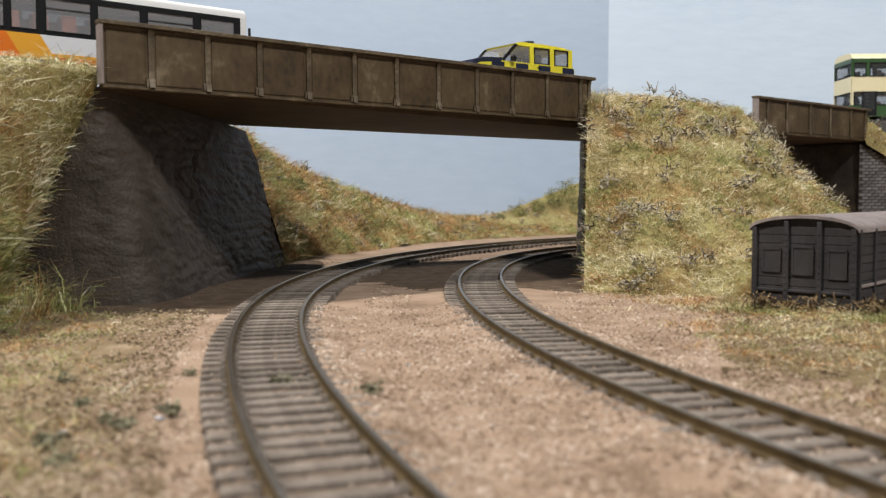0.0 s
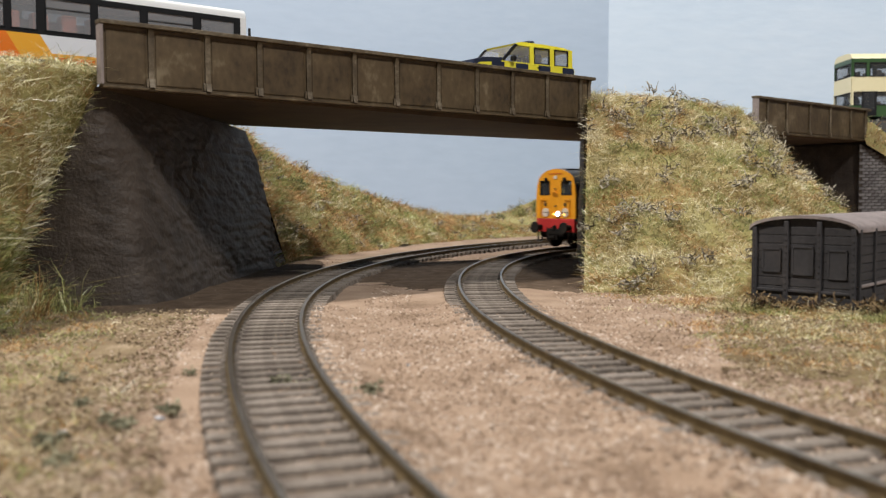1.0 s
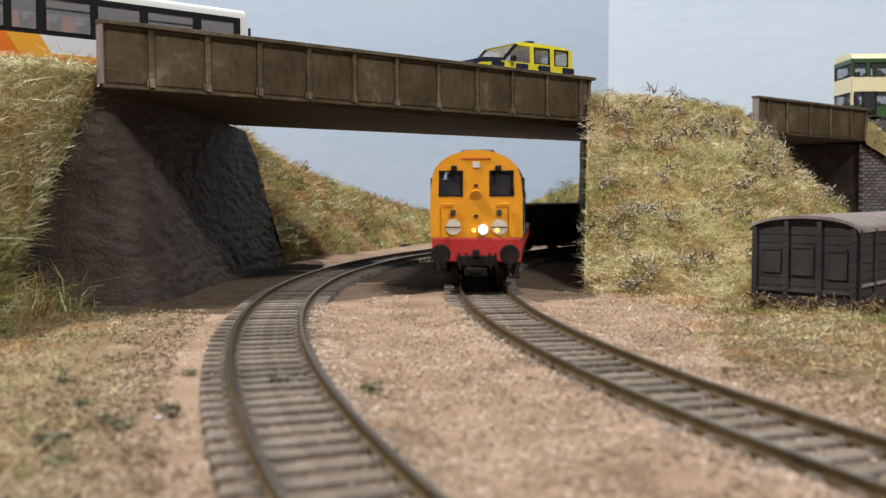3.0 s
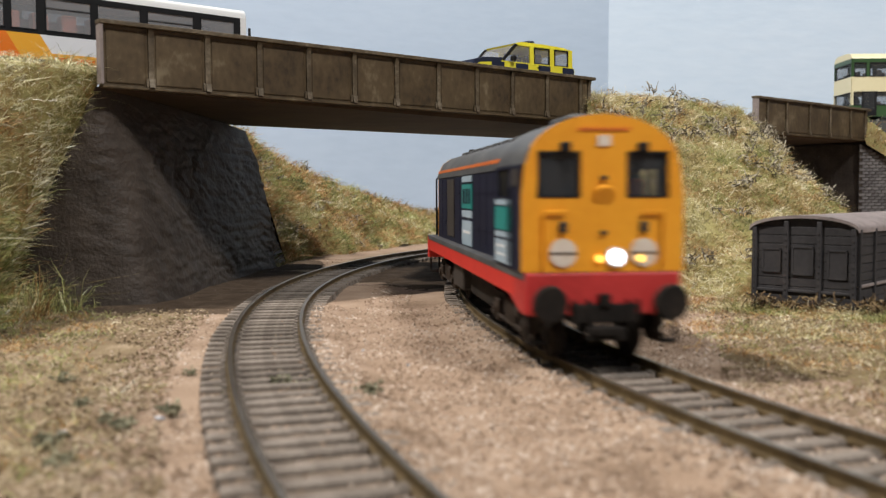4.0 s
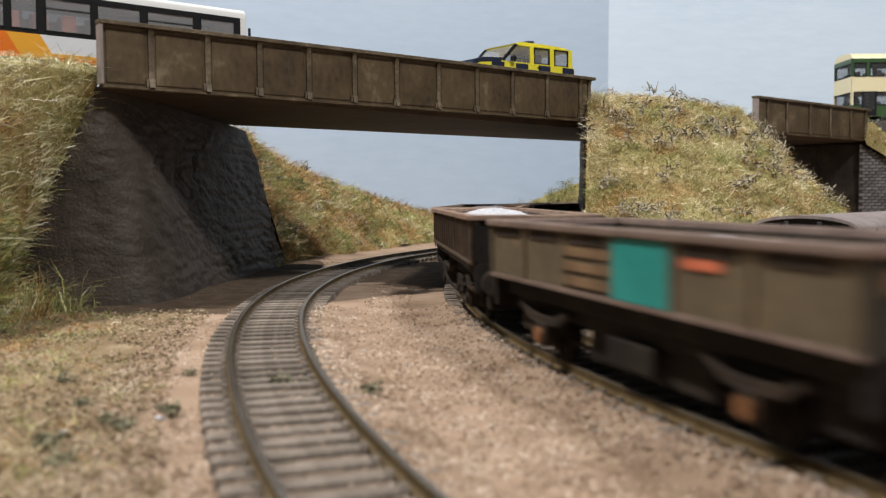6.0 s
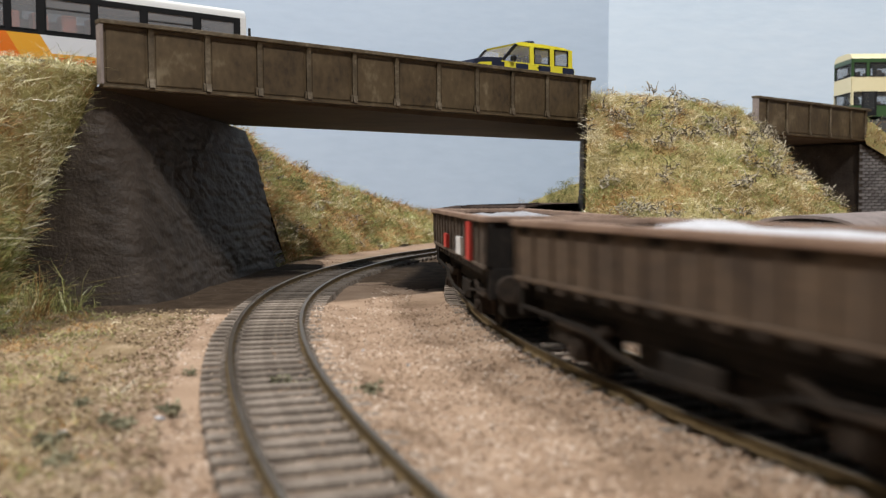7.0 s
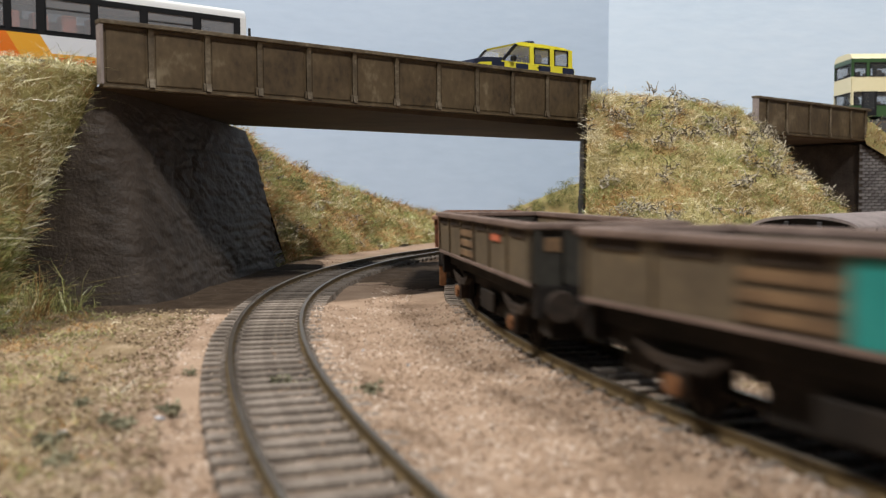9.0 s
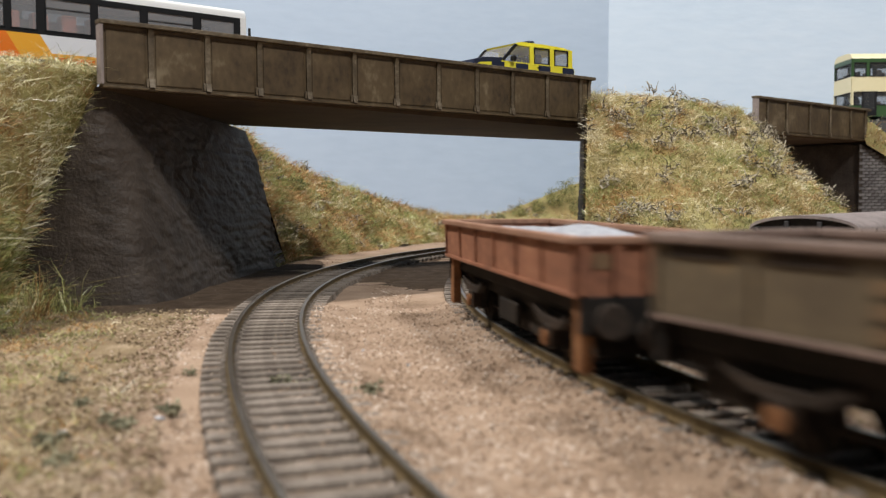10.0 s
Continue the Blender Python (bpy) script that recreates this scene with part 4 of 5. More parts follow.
def wagon(kind):
    L, AX = 117.0, 35.0
    style = {
        "olive": (M_OLIVE, M_GRIM, "olive-brown box wagon with a teal panel", 16.8, 28.6, 6, 1.1),
        "tan": (M_WTAN, M_WRIM, "rust-brown ribbed box wagon carrying white stone", 17.6, 29.1, 14, 0.8),
        "brown": (M_WBROWN, M_WRIM, "dark brown ribbed box wagon with red and white panels", 17.6, 29.1, 14, 0.8),
        "plain": (M_OLIVE, M_GRIM, "olive-brown box wagon with faded orange marks", 16.8, 28.6, 6, 1.1),
        "rust": (M_WRUST, M_RUSTRIM, "rust-red open wagon heaped with white stone", 16.9, 26.8, 6, 0.8)}[kind]
    body_m, rim_m, label, z0, z1, nr, rw = style
    w = 16.6
    root = thing("box_wagon", label, "railway wagon", group="wagons of the train")
    X0, X1 = -L / 2, L / 2
    body = part("floor", box(X0 + 0.5, X1 - 0.5, -w + 0.6, w - 0.6, z0, z0 + 1.2), M_BOX, root)
    for sy in (-1, 1):
        # a side sheet that leans out a little
        side = extruded([(sy * (w - 0.9), z0), (sy * (w - 0.2), z0), (sy * w, z1 - 0.9), (sy * (w - 0.8), z1 - 0.9)], X0, X1)
        s = part("side_panel", side, body_m, root)
        for i in range(nr + 1):
            x = X0 + 0.9 + (L - 1.8) * i / nr
            top, low = z1 - 1.0, z0 - (1.2 if kind in ("tan", "brown") else 0.0)
            rib = extruded([(sy * (w - 0.3), low), (sy * (w + 0.3), low + 0.6), (sy * (w + 0.55), top), (sy * (w - 0.1), top)], x - rw / 2, x + rw / 2)
            part("rib", rib, body_m, s)
        part("top_rim", box(X0 - 0.3, X1 + 0.3, *sorted((sy * (w - 1.5), sy * (w + 1.3))), z1 - 0.9, z1 + 0.5, 0.3), rim_m, s)
        part("bottom_rim", box(X0, X1, *sorted((sy * (w - 1.0), sy * (w + 0.35))), z0 - 0.6, z0 + 0.3, 0.12), rim_m if kind in ("olive", "plain") else body_m, s)
        o0, o1 = sorted((sy * (w + 0.05), sy * (w + 0.32)))
        step = (L - 1.8) / nr

        def panel(name, i0, i1, za, zb, material, lab="", k=0.0):
            part(name, box(X0 + 0.9 + step * i0 + rw / 2 + 0.1, X0 + 0.9 + step * i1 - rw / 2 - 0.1, o0 - (k if sy < 0 else 0), o1 + (k if sy > 0 else 0), za, zb), material, s, lab)
        # dark panels close below the top rim, between the ribs
        if kind in ("olive", "plain"):
            for i in range(nr):
                panel("under_rim_panel", i + 0.12, i + 0.88, z1 - 2.9, z1 - 1.0, M_DUST)
        if kind in ("tan", "brown"):
            for i in range(0, nr, 2):
                panel("under_rim_panel", i + 0.2, i + 0.8, z1 - 2.4, z1 - 1.0, M_BLACK)
            for i in range(nr):
                panel("foot_block", i + 0.25, i + 0.75, z0 - 1.9, z0 - 0.7, M_DUST)
        if kind == "olive":
            panel("teal_panel", 3, 4, z0 + 0.4, z1 - 1.2, M_TEAL, "teal owner's panel", 0.1)
            panel("orange_mark", 4.12, 4.7, z1 - 4.7, z1 - 3.2, M_MARK)
            for k in range(3):
                panel("faded_bar", 2, 3, z0 + 1.2 + k * 2.7, z0 + 2.9 + k * 2.7, M_FADED)
        if kind == "plain":
            panel("orange_mark", 4.12, 4.7, z1 - 4.7, z1 - 3.2, M_MARK)
            for k in range(3):
                panel("faded_bar", 2, 3, z0 + 1.2 + k * 2.7, z0 + 2.9 + k * 2.7, M_FADED)
        if kind == "brown":
            panel("red_panel", 10.85, 11.85, z0 + 0.2, z1 - 1.4, M_WRED, "red panel", 0.75)
            panel("white_panel", 8.2, 9.6, 18.0, 22.8, M_WHITE, "white notice panel", 0.75)
            panel("red_panel", 4.4, 5.35, 18.2, 22.4, M_WRED, "small red panel", 0.75)
        if kind in ("tan", "brown"):
            bar = extruded([(X0 + 2, 11.4), (X0 + 30, 10.2), (X0 + 40, 7.4), (X0 + 50, 6.2), (X0 + 76, 6.2), (X0 + 84, 8.8), (X1 - 2, 11.4),
                            (X1 - 2, 12.0), (X0 + 84, 9.5), (X0 + 76, 6.9), (X0 + 50, 6.9), (X0 + 40, 8.1), (X0 + 30, 10.9), (X0 + 2, 12.0)], *sorted((sy * 15.4, sy * 16.2)), axis="y")
            part("brake_lever", bar, M_BLACK, root)
        part("solebar", box(X0 + 1, X1 - 1, *sorted((sy * 11.6, sy * 13.4)), z0 - 4.4, z0 - 0.4, 0.3), M_BLACK, root)
        for x in (-AX, AX):
            spr = extruded([(x - 11, 10.6), (x - 6, 8.2), (x + 6, 8.2), (x + 11, 10.6), (x + 11, 11.6), (x + 5, 9.8), (x - 5, 9.8), (x - 11, 11.6)], *sorted((sy * 12.4, sy * 14.2)), axis="y")
            part("leaf_spring", spr, M_DUST, root)
            ab = part("axlebox", box(x - 2.4, x + 2.4, *sorted((sy * 11.8, sy * 14.6)), 3.6, 8.6, 0.5), M_DUST, root)
            part("axle_cap", rod((x, sy * 14.5, 5.9), (x, sy * 15.4, 5.9), 1.6, 14), *((M_DUST, ab) if kind in ("tan", "brown") else (M_RUSTBOX, ab, "rusty orange axle cap")))
            part("w_iron", extruded([(x - 7, 11), (x - 3.2, 3.6), (x + 3.2, 3.6), (x + 7, 11)], *sorted((sy * 10.8, sy * 11.9)), axis="y"), M_DUST if kind in ("tan", "brown") else M_BLACK, root)
            part("brake_shoe", box(x - 9.2, x - 7.4, *sorted((sy * 7.6, sy * 10)), 3, 9, 0.3), M_BLACK, root)
        part("brake_rod", rod((-30, sy * 9, 4.6), (30, sy * 9, 4.6), 0.45, 8), M_DUST, root)
        part("safety_loop", box(-8, 8, *sorted((sy * 12.2, sy * 13.4)), 4.4, 9.6, 0.5), M_BLACK, root)
    for x, d in ((X0, -1), (X1, 1)):
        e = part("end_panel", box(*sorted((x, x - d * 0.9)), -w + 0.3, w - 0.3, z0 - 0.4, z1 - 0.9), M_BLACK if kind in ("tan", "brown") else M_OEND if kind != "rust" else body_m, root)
        for y in (-15.2, -9, -3.0, 3.0, 9, 15.2):
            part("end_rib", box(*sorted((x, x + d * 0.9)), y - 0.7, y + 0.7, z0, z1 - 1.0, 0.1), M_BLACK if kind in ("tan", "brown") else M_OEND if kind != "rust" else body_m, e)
        part("end_rim", box(*sorted((x - d * 1.4, x + d * 1.2)), -w - 0.6, w + 0.6, z1 - 0.9, z1 + 0.5, 0.3), rim_m, e)
        if kind not in ("tan", "brown"):
            part("faded_mark", box(*sorted((x, x + d * 0.25)), -13.6, -10.2, z1 - 5.4, z1 - 2.6), M_FADED, e)
        part("lamp_iron", box(*sorted((x + d * 0.8, x + d * 1.6)), 6, 7.6, z0 + 1.6, z0 + 4.6, 0.2), M_DUST, e)
        part("headstock", box(*sorted((x - d * 1.6, x + d * 0.5)), -15.6, 15.6, 9.6, z0 - 0.4, 0.3), M_BLACK, root)
        for sy in (-1, 1):
            bf = part("buffer", rod((x + d * 0.4, sy * 11.4, 12.6), (x + d * 4.4, sy * 11.4, 12.6), 1.7, 16, 1.4), M_BLACK, root)
            part("buffer_head", rod((x + d * 4.4, sy * 11.4, 12.6), (x + d * 5.4, sy * 11.4, 12.6), 3.2, 22, 3.0), M_DUST, bf)
        part("coupling_bar", box(*sorted((x - d * 2, x + d * 11.0)), -1.5, 1.5, 5.6, 6.8, 0.3), M_BLACK, root)
        part("coupling_hook", box(*sorted((x + d * 3, x + d * 4.2)), -3.8, 3.8, 5.0, 8.0, 0.3), M_BLACK, root)
        if kind == "rust":
            for sy in (-1, 1):
                part("step_post", box(*sorted((x - d * 0.6, x - d * 4.6)), sy * 14.2 - 1.2, sy * 14.2 + 1.2, 2.6, z0, 0.3), M_RUSTBOX, root, "rusty orange step post")
    for x in (-AX, AX):
        wheelset(root, x, 6.2)
    part("brake_gear", box(-21, 21, -10.2, 10.2, 2.6, 10.4, 0.8), M_BLACK, root)
    for x in (-49, 49):
        part("end_framing", box(x - 5, x + 5, -11, 11, 4.5, 9.4, 0.8), M_BLACK, root)
    part("centre_sill", box(X0 + 2, X1 - 2, -11.4, 11.4, 9.2, z0 - 0.2, 0.3), M_BLACK, root)
    part("brake_cross_shaft", rod((0, -12.5, 6), (0, 12.5, 6), 0.8, 10), M_BLACK, root)
    part("vacuum_cylinder", rod((14, 0, 5), (14, 0, 12), 4.2, 16), M_BLACK, root)
    # the heaped load: a lumpy sheet inside the box
    nx, ny = 60, 20
    verts, faces = [], []
    full = {"olive": 0.42, "plain": -0.3, "tan": 0.8, "brown": 0.75, "rust": 0.8}[kind]
    for i in range(nx + 1):
        for j in range(ny + 1):
            u, v = i / nx * 2 - 1, j / ny * 2 - 1
            hump = max(0, 1 - (abs(u) ** 3)) * max(0, 1 - abs(v) ** 2.4)
            hump *= 0.75 + 0.5 * noise.noise(Vector((u * 2.2, v, len(kind) * 3.3)))
            z = z1 - 3.0 + 5.2 * full * hump + 0.5 * noise.noise(Vector((u * 24, v * 8, 2.0))) + 0.35 * noise.noise(Vector((u * 55, v * 18, 5.0)))
            verts.append((u * (L / 2 - 1.2), v * (w - 1.6), z))
    for i in range(nx):
        for j in range(ny):
            a = i * (ny + 1) + j
            faces.append((a, a + 1, a + ny + 2, a + ny + 1))
    k = len(verts)
    ring = [0, ny, (nx + 1) * (ny + 1) - 1, nx * (ny + 1)]
    verts += [(verts[i][0], verts[i][1], z0 + 1.0) for i in ring]
    faces.append((k + 3, k + 2, k + 1, k))
    solid("stone_load", verts, faces, M_LOAD if kind != "plain" else M_BOX, root, "heaped white stone load" if kind != "plain" else "dark load floor")
    return root


WAGONS = [(wagon(k), 205.0 + 139.1 * i + (3.0 if i == 0 else 0.0)) for i, k in enumerate(("olive", "tan", "brown", "olive", "plain", "rust"))]
# ---- the small bridge, its abutment of bricks and the end bank ----
m2 = Matrix.Translation((*[c * MM for c in on_road(405, 0)[:2]], (GB + 1.0) * MM)) @ pose(0, 0, 0, 0, 0, 40.48)
girder("bridge_girder", 148, [1.2, 13.0, 36.0, 65.3, 92.7, 121.7, 143.7], GH, m2, "short weathered brown plate girder of a second bridge", "girders")
SMALL = [on_road(404, 1.8)[:2], on_road(556, 1.8)[:2], on_road(556, 96)[:2], on_road(380, 96)[:2]]
road_strip("small_bridge_deck", SMALL, "dark underside of the second bridge", ROAD_Z, 75.5, M_SOFFIT)
masonry("abutment_end", [on_road(549, 3, 75), on_road(549, 40, 75), on_road(549, 96, 75)], [on_road(546, 3, -1), on_road(546, 40, -1), on_road(546, 96, -1)],
        M_STONE, "dark inner face of the second bridge's abutment", 0.3, 0, (9, 8, 0), 50, 30)


def brick_wing():
    a, b = Vector(on_road(546, 2.0)), Vector(on_road(546, 2.0)) + Vector((74, -14, 0))
    d = (b - a).normalized()
    n = Vector((d.y, -d.x, 0))
    L = (b - a).length
    bm = bmesh.new()
    low = [a, b, b - n * 8, a - n * 8]
    lo = [bm.verts.new((p.x, p.y, -1)) for p in low]
    hi = [bm.verts.new((p.x, p.y, z)) for p, z in zip(low, (74, 30, 30, 74))]
    bm.faces.new(lo[::-1]), bm.faces.new(hi)
    for i in range(4):
        bm.faces.new((lo[i], lo[(i + 1) % 4], hi[(i + 1) % 4], hi[i]))
    root = tagged(part("brick_wing_wall", bm, M_STONE), "grey embossed brick wing wall with sloping top", "wall", kind="structure")
    bk = box(-2.05, 2.05, -0.45, 0.45, -0.95, 0.95, 0.16)
    bmesh.ops.scale(bk, vec=(MM, MM, MM), verts=bk.verts)
    me = bpy.data.meshes.new("brick")
    bk.to_mesh(me)
    bk.free()
    me.materials.append(M_BRICKW)
    rnd = random.Random(4)
    row = 0
    z = 24.0
    while z < 74:
        x = 2.2 + (row % 2) * 2.2
        while x < 38 and z < 73 - x * 0.6:
            p = a + d * x + n * rnd.uniform(-0.1, 0.3)
            ob = new("brick", me)
            ob.parent = root
            ob.matrix_local = pose(p.x * MM, p.y * MM, z * MM, 0, rnd.uniform(-1.5, 1.5), math.degrees(math.atan2(d.y, d.x)))
            x += 4.4
        z += 2.25
        row += 1


brick_wing()
_, ev, ef = bank("embankment_end", [on_road(551, 4, 90), on_road(600, 0, 90), on_road(680, 0, 90)], [(302, 668, 73), (345, 660, 45), (420, 655, 20)],
                 "grassy bank top beside the second bridge", 30, 16, 1.6, 1.0, back=(-6, 9, 0))

# ---- static grass, twigs, moss, loose grit ----
blades("grass", hv, hf, 62000, 4.4, STRAW, (M_GRASS, M_GRASSG, M_GRASSO), lean=0.95, seed=5, width=0.10)
blades("grass", lv, lf, 19000, 6.4, "straw and yellow-green grass on the upper bank, paler to look strongly lit", (M_GRASSP, M_GRASS, M_GRASSO), lean=0.9, seed=6, width=0.11, pick=lambda p, r: p[2] + 16 * noise.noise(Vector(p) * 0.06) > 40 and (p[1] > 150 or r.random() < 0.3))
blades("grass", lv, lf, 17000, 6.0, LUSH, (M_GRASSG, M_GRASS, M_GRASSO), lean=0.9, seed=26, width=0.11, pick=lambda p, r: p[2] + 16 * noise.noise(Vector(p) * 0.06) <= 40 and (p[1] > 150 or r.random() < 0.3))
blades("grass", fv, ff, 36000, 6.5, LUSH, (M_GRASSO, M_GRASSG, M_GRASS), lean=0.9, seed=7, width=0.15, pick=lambda p, r: not (p[0] > 44 and p[1] > 880 and p[2] > 7) or r.random() < 0.12)
# pale fibres stand in for the spot's blown highlight low on the hill
blades("grass", hv, hf, 5200, 5.6, "pale grass painting the lamp's glare at the foot of the bank", (M_GRASSP, M_GRASSP, M_GRASS), lean=1.0, seed=25, width=0.10,
       pick=lambda p, r: p[2] < 34 and p[0] < 108 and noise.noise(Vector(p) * 0.07) > -0.15)
blades("grass", hv, edge_strip(hf, 56, 7), 4200, 6.5, "straggling pale grass at the bank's edge", (M_GRASS, M_GRASSG, M_GRASSO), lean=1.1, seed=15, width=0.10)
blades("grass", lv, edge_strip(lf, 44, 5), 4200, 7.5, "straggling long grass at the bank's edge", (M_GRASSP, M_GRASSG, M_GRASSO), lean=1.2, seed=16, width=0.10)
blades("grass", ev, ef, 1500, 6.0, LUSH, (M_GRASS, M_GRASSG, M_GRASSO), seed=8, width=0.22)

left_v = [(-170, 70, 0), (-38, 70, 0), (-38, 345, 0), (-170, 345, 0)]
right_v = [(54, 150, 0), (180, 150, 0), (180, 378, 0), (54, 378, 0)]
flat_f = [(0, 1, 2, 3)]


def off_track(p, line):
    return float(np.sqrt(((line.x - p[0]) ** 2 + (line.y - p[1]) ** 2).min()))


def near_left(p, r):
    if p[0] > -44 or p[1] > 300 and p[0] > -118:
        return False
    k = (-max(46.0, min(84.0, 0.33 * p[1])) - p[0]) / 24 + 0.9 * noise.noise(Vector((p[0] * 0.045, p[1] * 0.045, 8)))
    return off_track(p, LEFT) > 22 and r.random() < k


def near_right(p, r):
    if p[0] < 52 or p[1] > 375:
        return False
    k = 0.25 + (p[0] - 72) / 34 + 1.1 * noise.noise(Vector((p[0] * 0.05, p[1] * 0.05, 2)))
    if p[1] < 345:
        k *= min(1.0, max(0.0, (off_track(p, RIGHT) - 24) / 24))
    return r.random() < k * 0.8


blades("grass", left_v, flat_f, 26000, 3.2, "thin yellow-green grass spreading over the ballast", (M_GRASSG, M_GRASSO, M_GRASS), 1.1, seed=9, pick=near_left, width=0.10)
blades("grass", right_v, flat_f, 34000, 3.2, "thin dry grass at the foot of the bank", (M_GRASS, M_GRASSO, M_GRASSG), 1.1, seed=10, pick=near_right, width=0.10)


def twigs(name, verts, count, size, label, seed, pick=None, material=M_TWIG):
    rnd = random.Random(seed)
    vs, fs = [], []
    made = 0
    while made < count:
        p = Vector(rnd.choice(verts))
        if pick and not pick(p):
            continue
        made += 1
        for _ in range(rnd.randint(7, 15)):
            q = p + Vector((rnd.gauss(0, 1.6), rnd.gauss(0, 1.6), rnd.uniform(1.8, 5.2)))
            d = Vector((rnd.gauss(0, 1), rnd.gauss(0, 1), rnd.gauss(0.25, 0.6))).normalized()
            r = rnd.uniform(0.16, 0.42)
            for _ in range(rnd.randint(2, 4)):
                e = q + d * size * rnd.uniform(0.25, 0.8)
                s = d.orthogonal().normalized() * r
                t = d.cross(s)
                k = len(vs)
                for c in (q, e):
                    vs += [tuple(c + s), tuple(c - s * 0.5 + t * 0.86), tuple(c - s * 0.5 - t * 0.86)]
                fs += [(k, k + 1, k + 4, k + 3), (k + 1, k + 2, k + 5, k + 4), (k + 2, k, k + 3, k + 5), (k, k + 2, k + 1), (k + 3, k + 4, k + 5)]
                q = e
                d = (d + Vector((rnd.gauss(0, 0.9), rnd.gauss(0, 0.9), rnd.gauss(0, 0.9)))).normalized()
                r *= 0.85
    tagged(solid(name, vs, fs, material), label, "dry twigs", kind="stuff")


DEAD = "grey-green dried lichen twigs tangled in the grass"
twigs("dry_twigs", [v for v in hv if v[2] < 84], 170, 3.0, DEAD, 1, lambda p: noise.noise(p * 0.045) > 0.02)
twigs("dry_twigs", fv, 110, 2.4, DEAD, 2)
twigs("dry_twigs", [v for v in hv if v[2] < 8 and v[0] > 84], 9, 2.0, DEAD, 3)
twigs("dry_twigs", [v for v in hv if v[2] > 84 and v[1] < 570], 5, 3.6, DEAD, 4)
twigs("dry_twigs", [v for v in lv if v[2] < 12], 12, 1.8, DEAD, 5)
tall_v = [(-156, 268, 0), (-124, 268, 0), (-120, 316, 0), (-150, 326, 0)]
blades("grass", tall_v, flat_f, 1500, 15.0, "tall straggling grass against the abutment's foot", (M_GRASSG, M_GRASS, M_GRASSO), 0.55, seed=23, width=0.13,
       pick=lambda p, r: r.random() < 1.2 - (p[0] + 150) / 26 + 0.8 * noise.noise(Vector(p) * 0.12))
van_v = [(92, 262, 0), (150, 258, 0), (150, 292, 0), (92, 312, 0)]
blades("grass", van_v, flat_f, 6500, 5.0, "dry grass growing against the grounded van", (M_GRASS, M_GRASSG, M_GRASSO), 0.9, seed=21, width=0.10,
       pick=lambda p, r: (p[0] - 127) * 0.682 + (p[1] - 286) * 0.731 < 1.5 and r.random() < 1.0 + ((p[0] - 127) * 0.682 + (p[1] - 286) * 0.731) / 16 and noise.noise(Vector(p) * 0.09) > -0.25)
twigs("dry_twigs", [(100 + i * 3.2, 300 - i * 2.2, 0.5) for i in range(15)], 22, 2.2, "tangled brown twigs at the foot of the grounded van", 6, None, M_RUSTTWIG)


def clump(x, y, size, material=M_MOSS, label="small dark green foam tuft on the ballast", seed=0):
    rnd = random.Random(seed)
    bm = bmesh.new()
    for _ in range(46):
        r = size * rnd.uniform(0.07, 0.17)
        m = Matrix.Translation((rnd.gauss(0, size * 0.42), rnd.gauss(0, size * 0.36), r * 0.6 + abs(rnd.gauss(0, size * 0.3)))) @ Euler((rnd.random() * 6, rnd.random() * 6, 0)).to_matrix().to_4x4() @ Matrix.Diagonal((1, rnd.uniform(0.4, 1), rnd.uniform(0.8, 2.0), 1))
        bmesh.ops.create_icosphere(bm, subdivisions=1, radius=r, matrix=m)
    for v in bm.verts:
        v.co += Vector((rnd.gauss(0, 1), rnd.gauss(0, 1), rnd.gauss(0, 1))) * size * 0.035
        v.co.z = max(v.co.z, -0.2)
    ob = part("moss_tuft", bm, material)
    rise = 1.6 if (x, y) == (-14, 173) else 0.8 if x > -34 else 0.6
    ob.location = (x * MM, y * MM, rise * MM)
    tagged(ob, label, "moss", "moss tufts")


for i, (x, y, s) in enumerate([(-14, 173, 3.0), (-32, 184, 2.6), (-53, 152, 2.6), (-47.5, 161, 2.8), (-61, 141, 2.8), (-54, 197, 1.9), (-55, 131, 2.4), (-27, 183, 1.7), (-57, 156, 2.0), (-66, 168, 2.2), (-43, 176, 1.5), (-78, 190, 2.4)]):
    clump(x, y, s, seed=i)


def chip(x, y, r, seed):
    rnd = random.Random(seed)
    bm = bmesh.new()
    bmesh.ops.create_icosphere(bm, subdivisions=1, radius=r)
    for p in bm.verts:
        p.co = Vector((p.co.x * rnd.uniform(0.8, 1.5), p.co.y * rnd.uniform(0.7, 1.2), p.co.z * 0.5 * rnd.uniform(0.7, 1.2)))
    ob = part("stone_chip", bm, M_LOAD)
    ob.location = (x * MM, y * MM, r * 0.45 * MM)
    ob.rotation_euler = (0, 0, rnd.random() * 3)
    tagged(ob, "pale fallen stone chip lying on the track bed", "stone chip", "stone chips")


for i, (x, y, r) in enumerate([(-37, 193, 0.9), (-49, 159, 1.0), (-43, 222, 0.6), (22, 205, 0.7), (34, 168, 0.9), (41, 158, 0.8), (-62, 150, 0.8), (-20, 230, 0.5), (12, 250, 0.5), (58, 170, 0.8), (-30, 290, 0.5), (-8, 210, 0.5)]):
    chip(x, y, r, i)


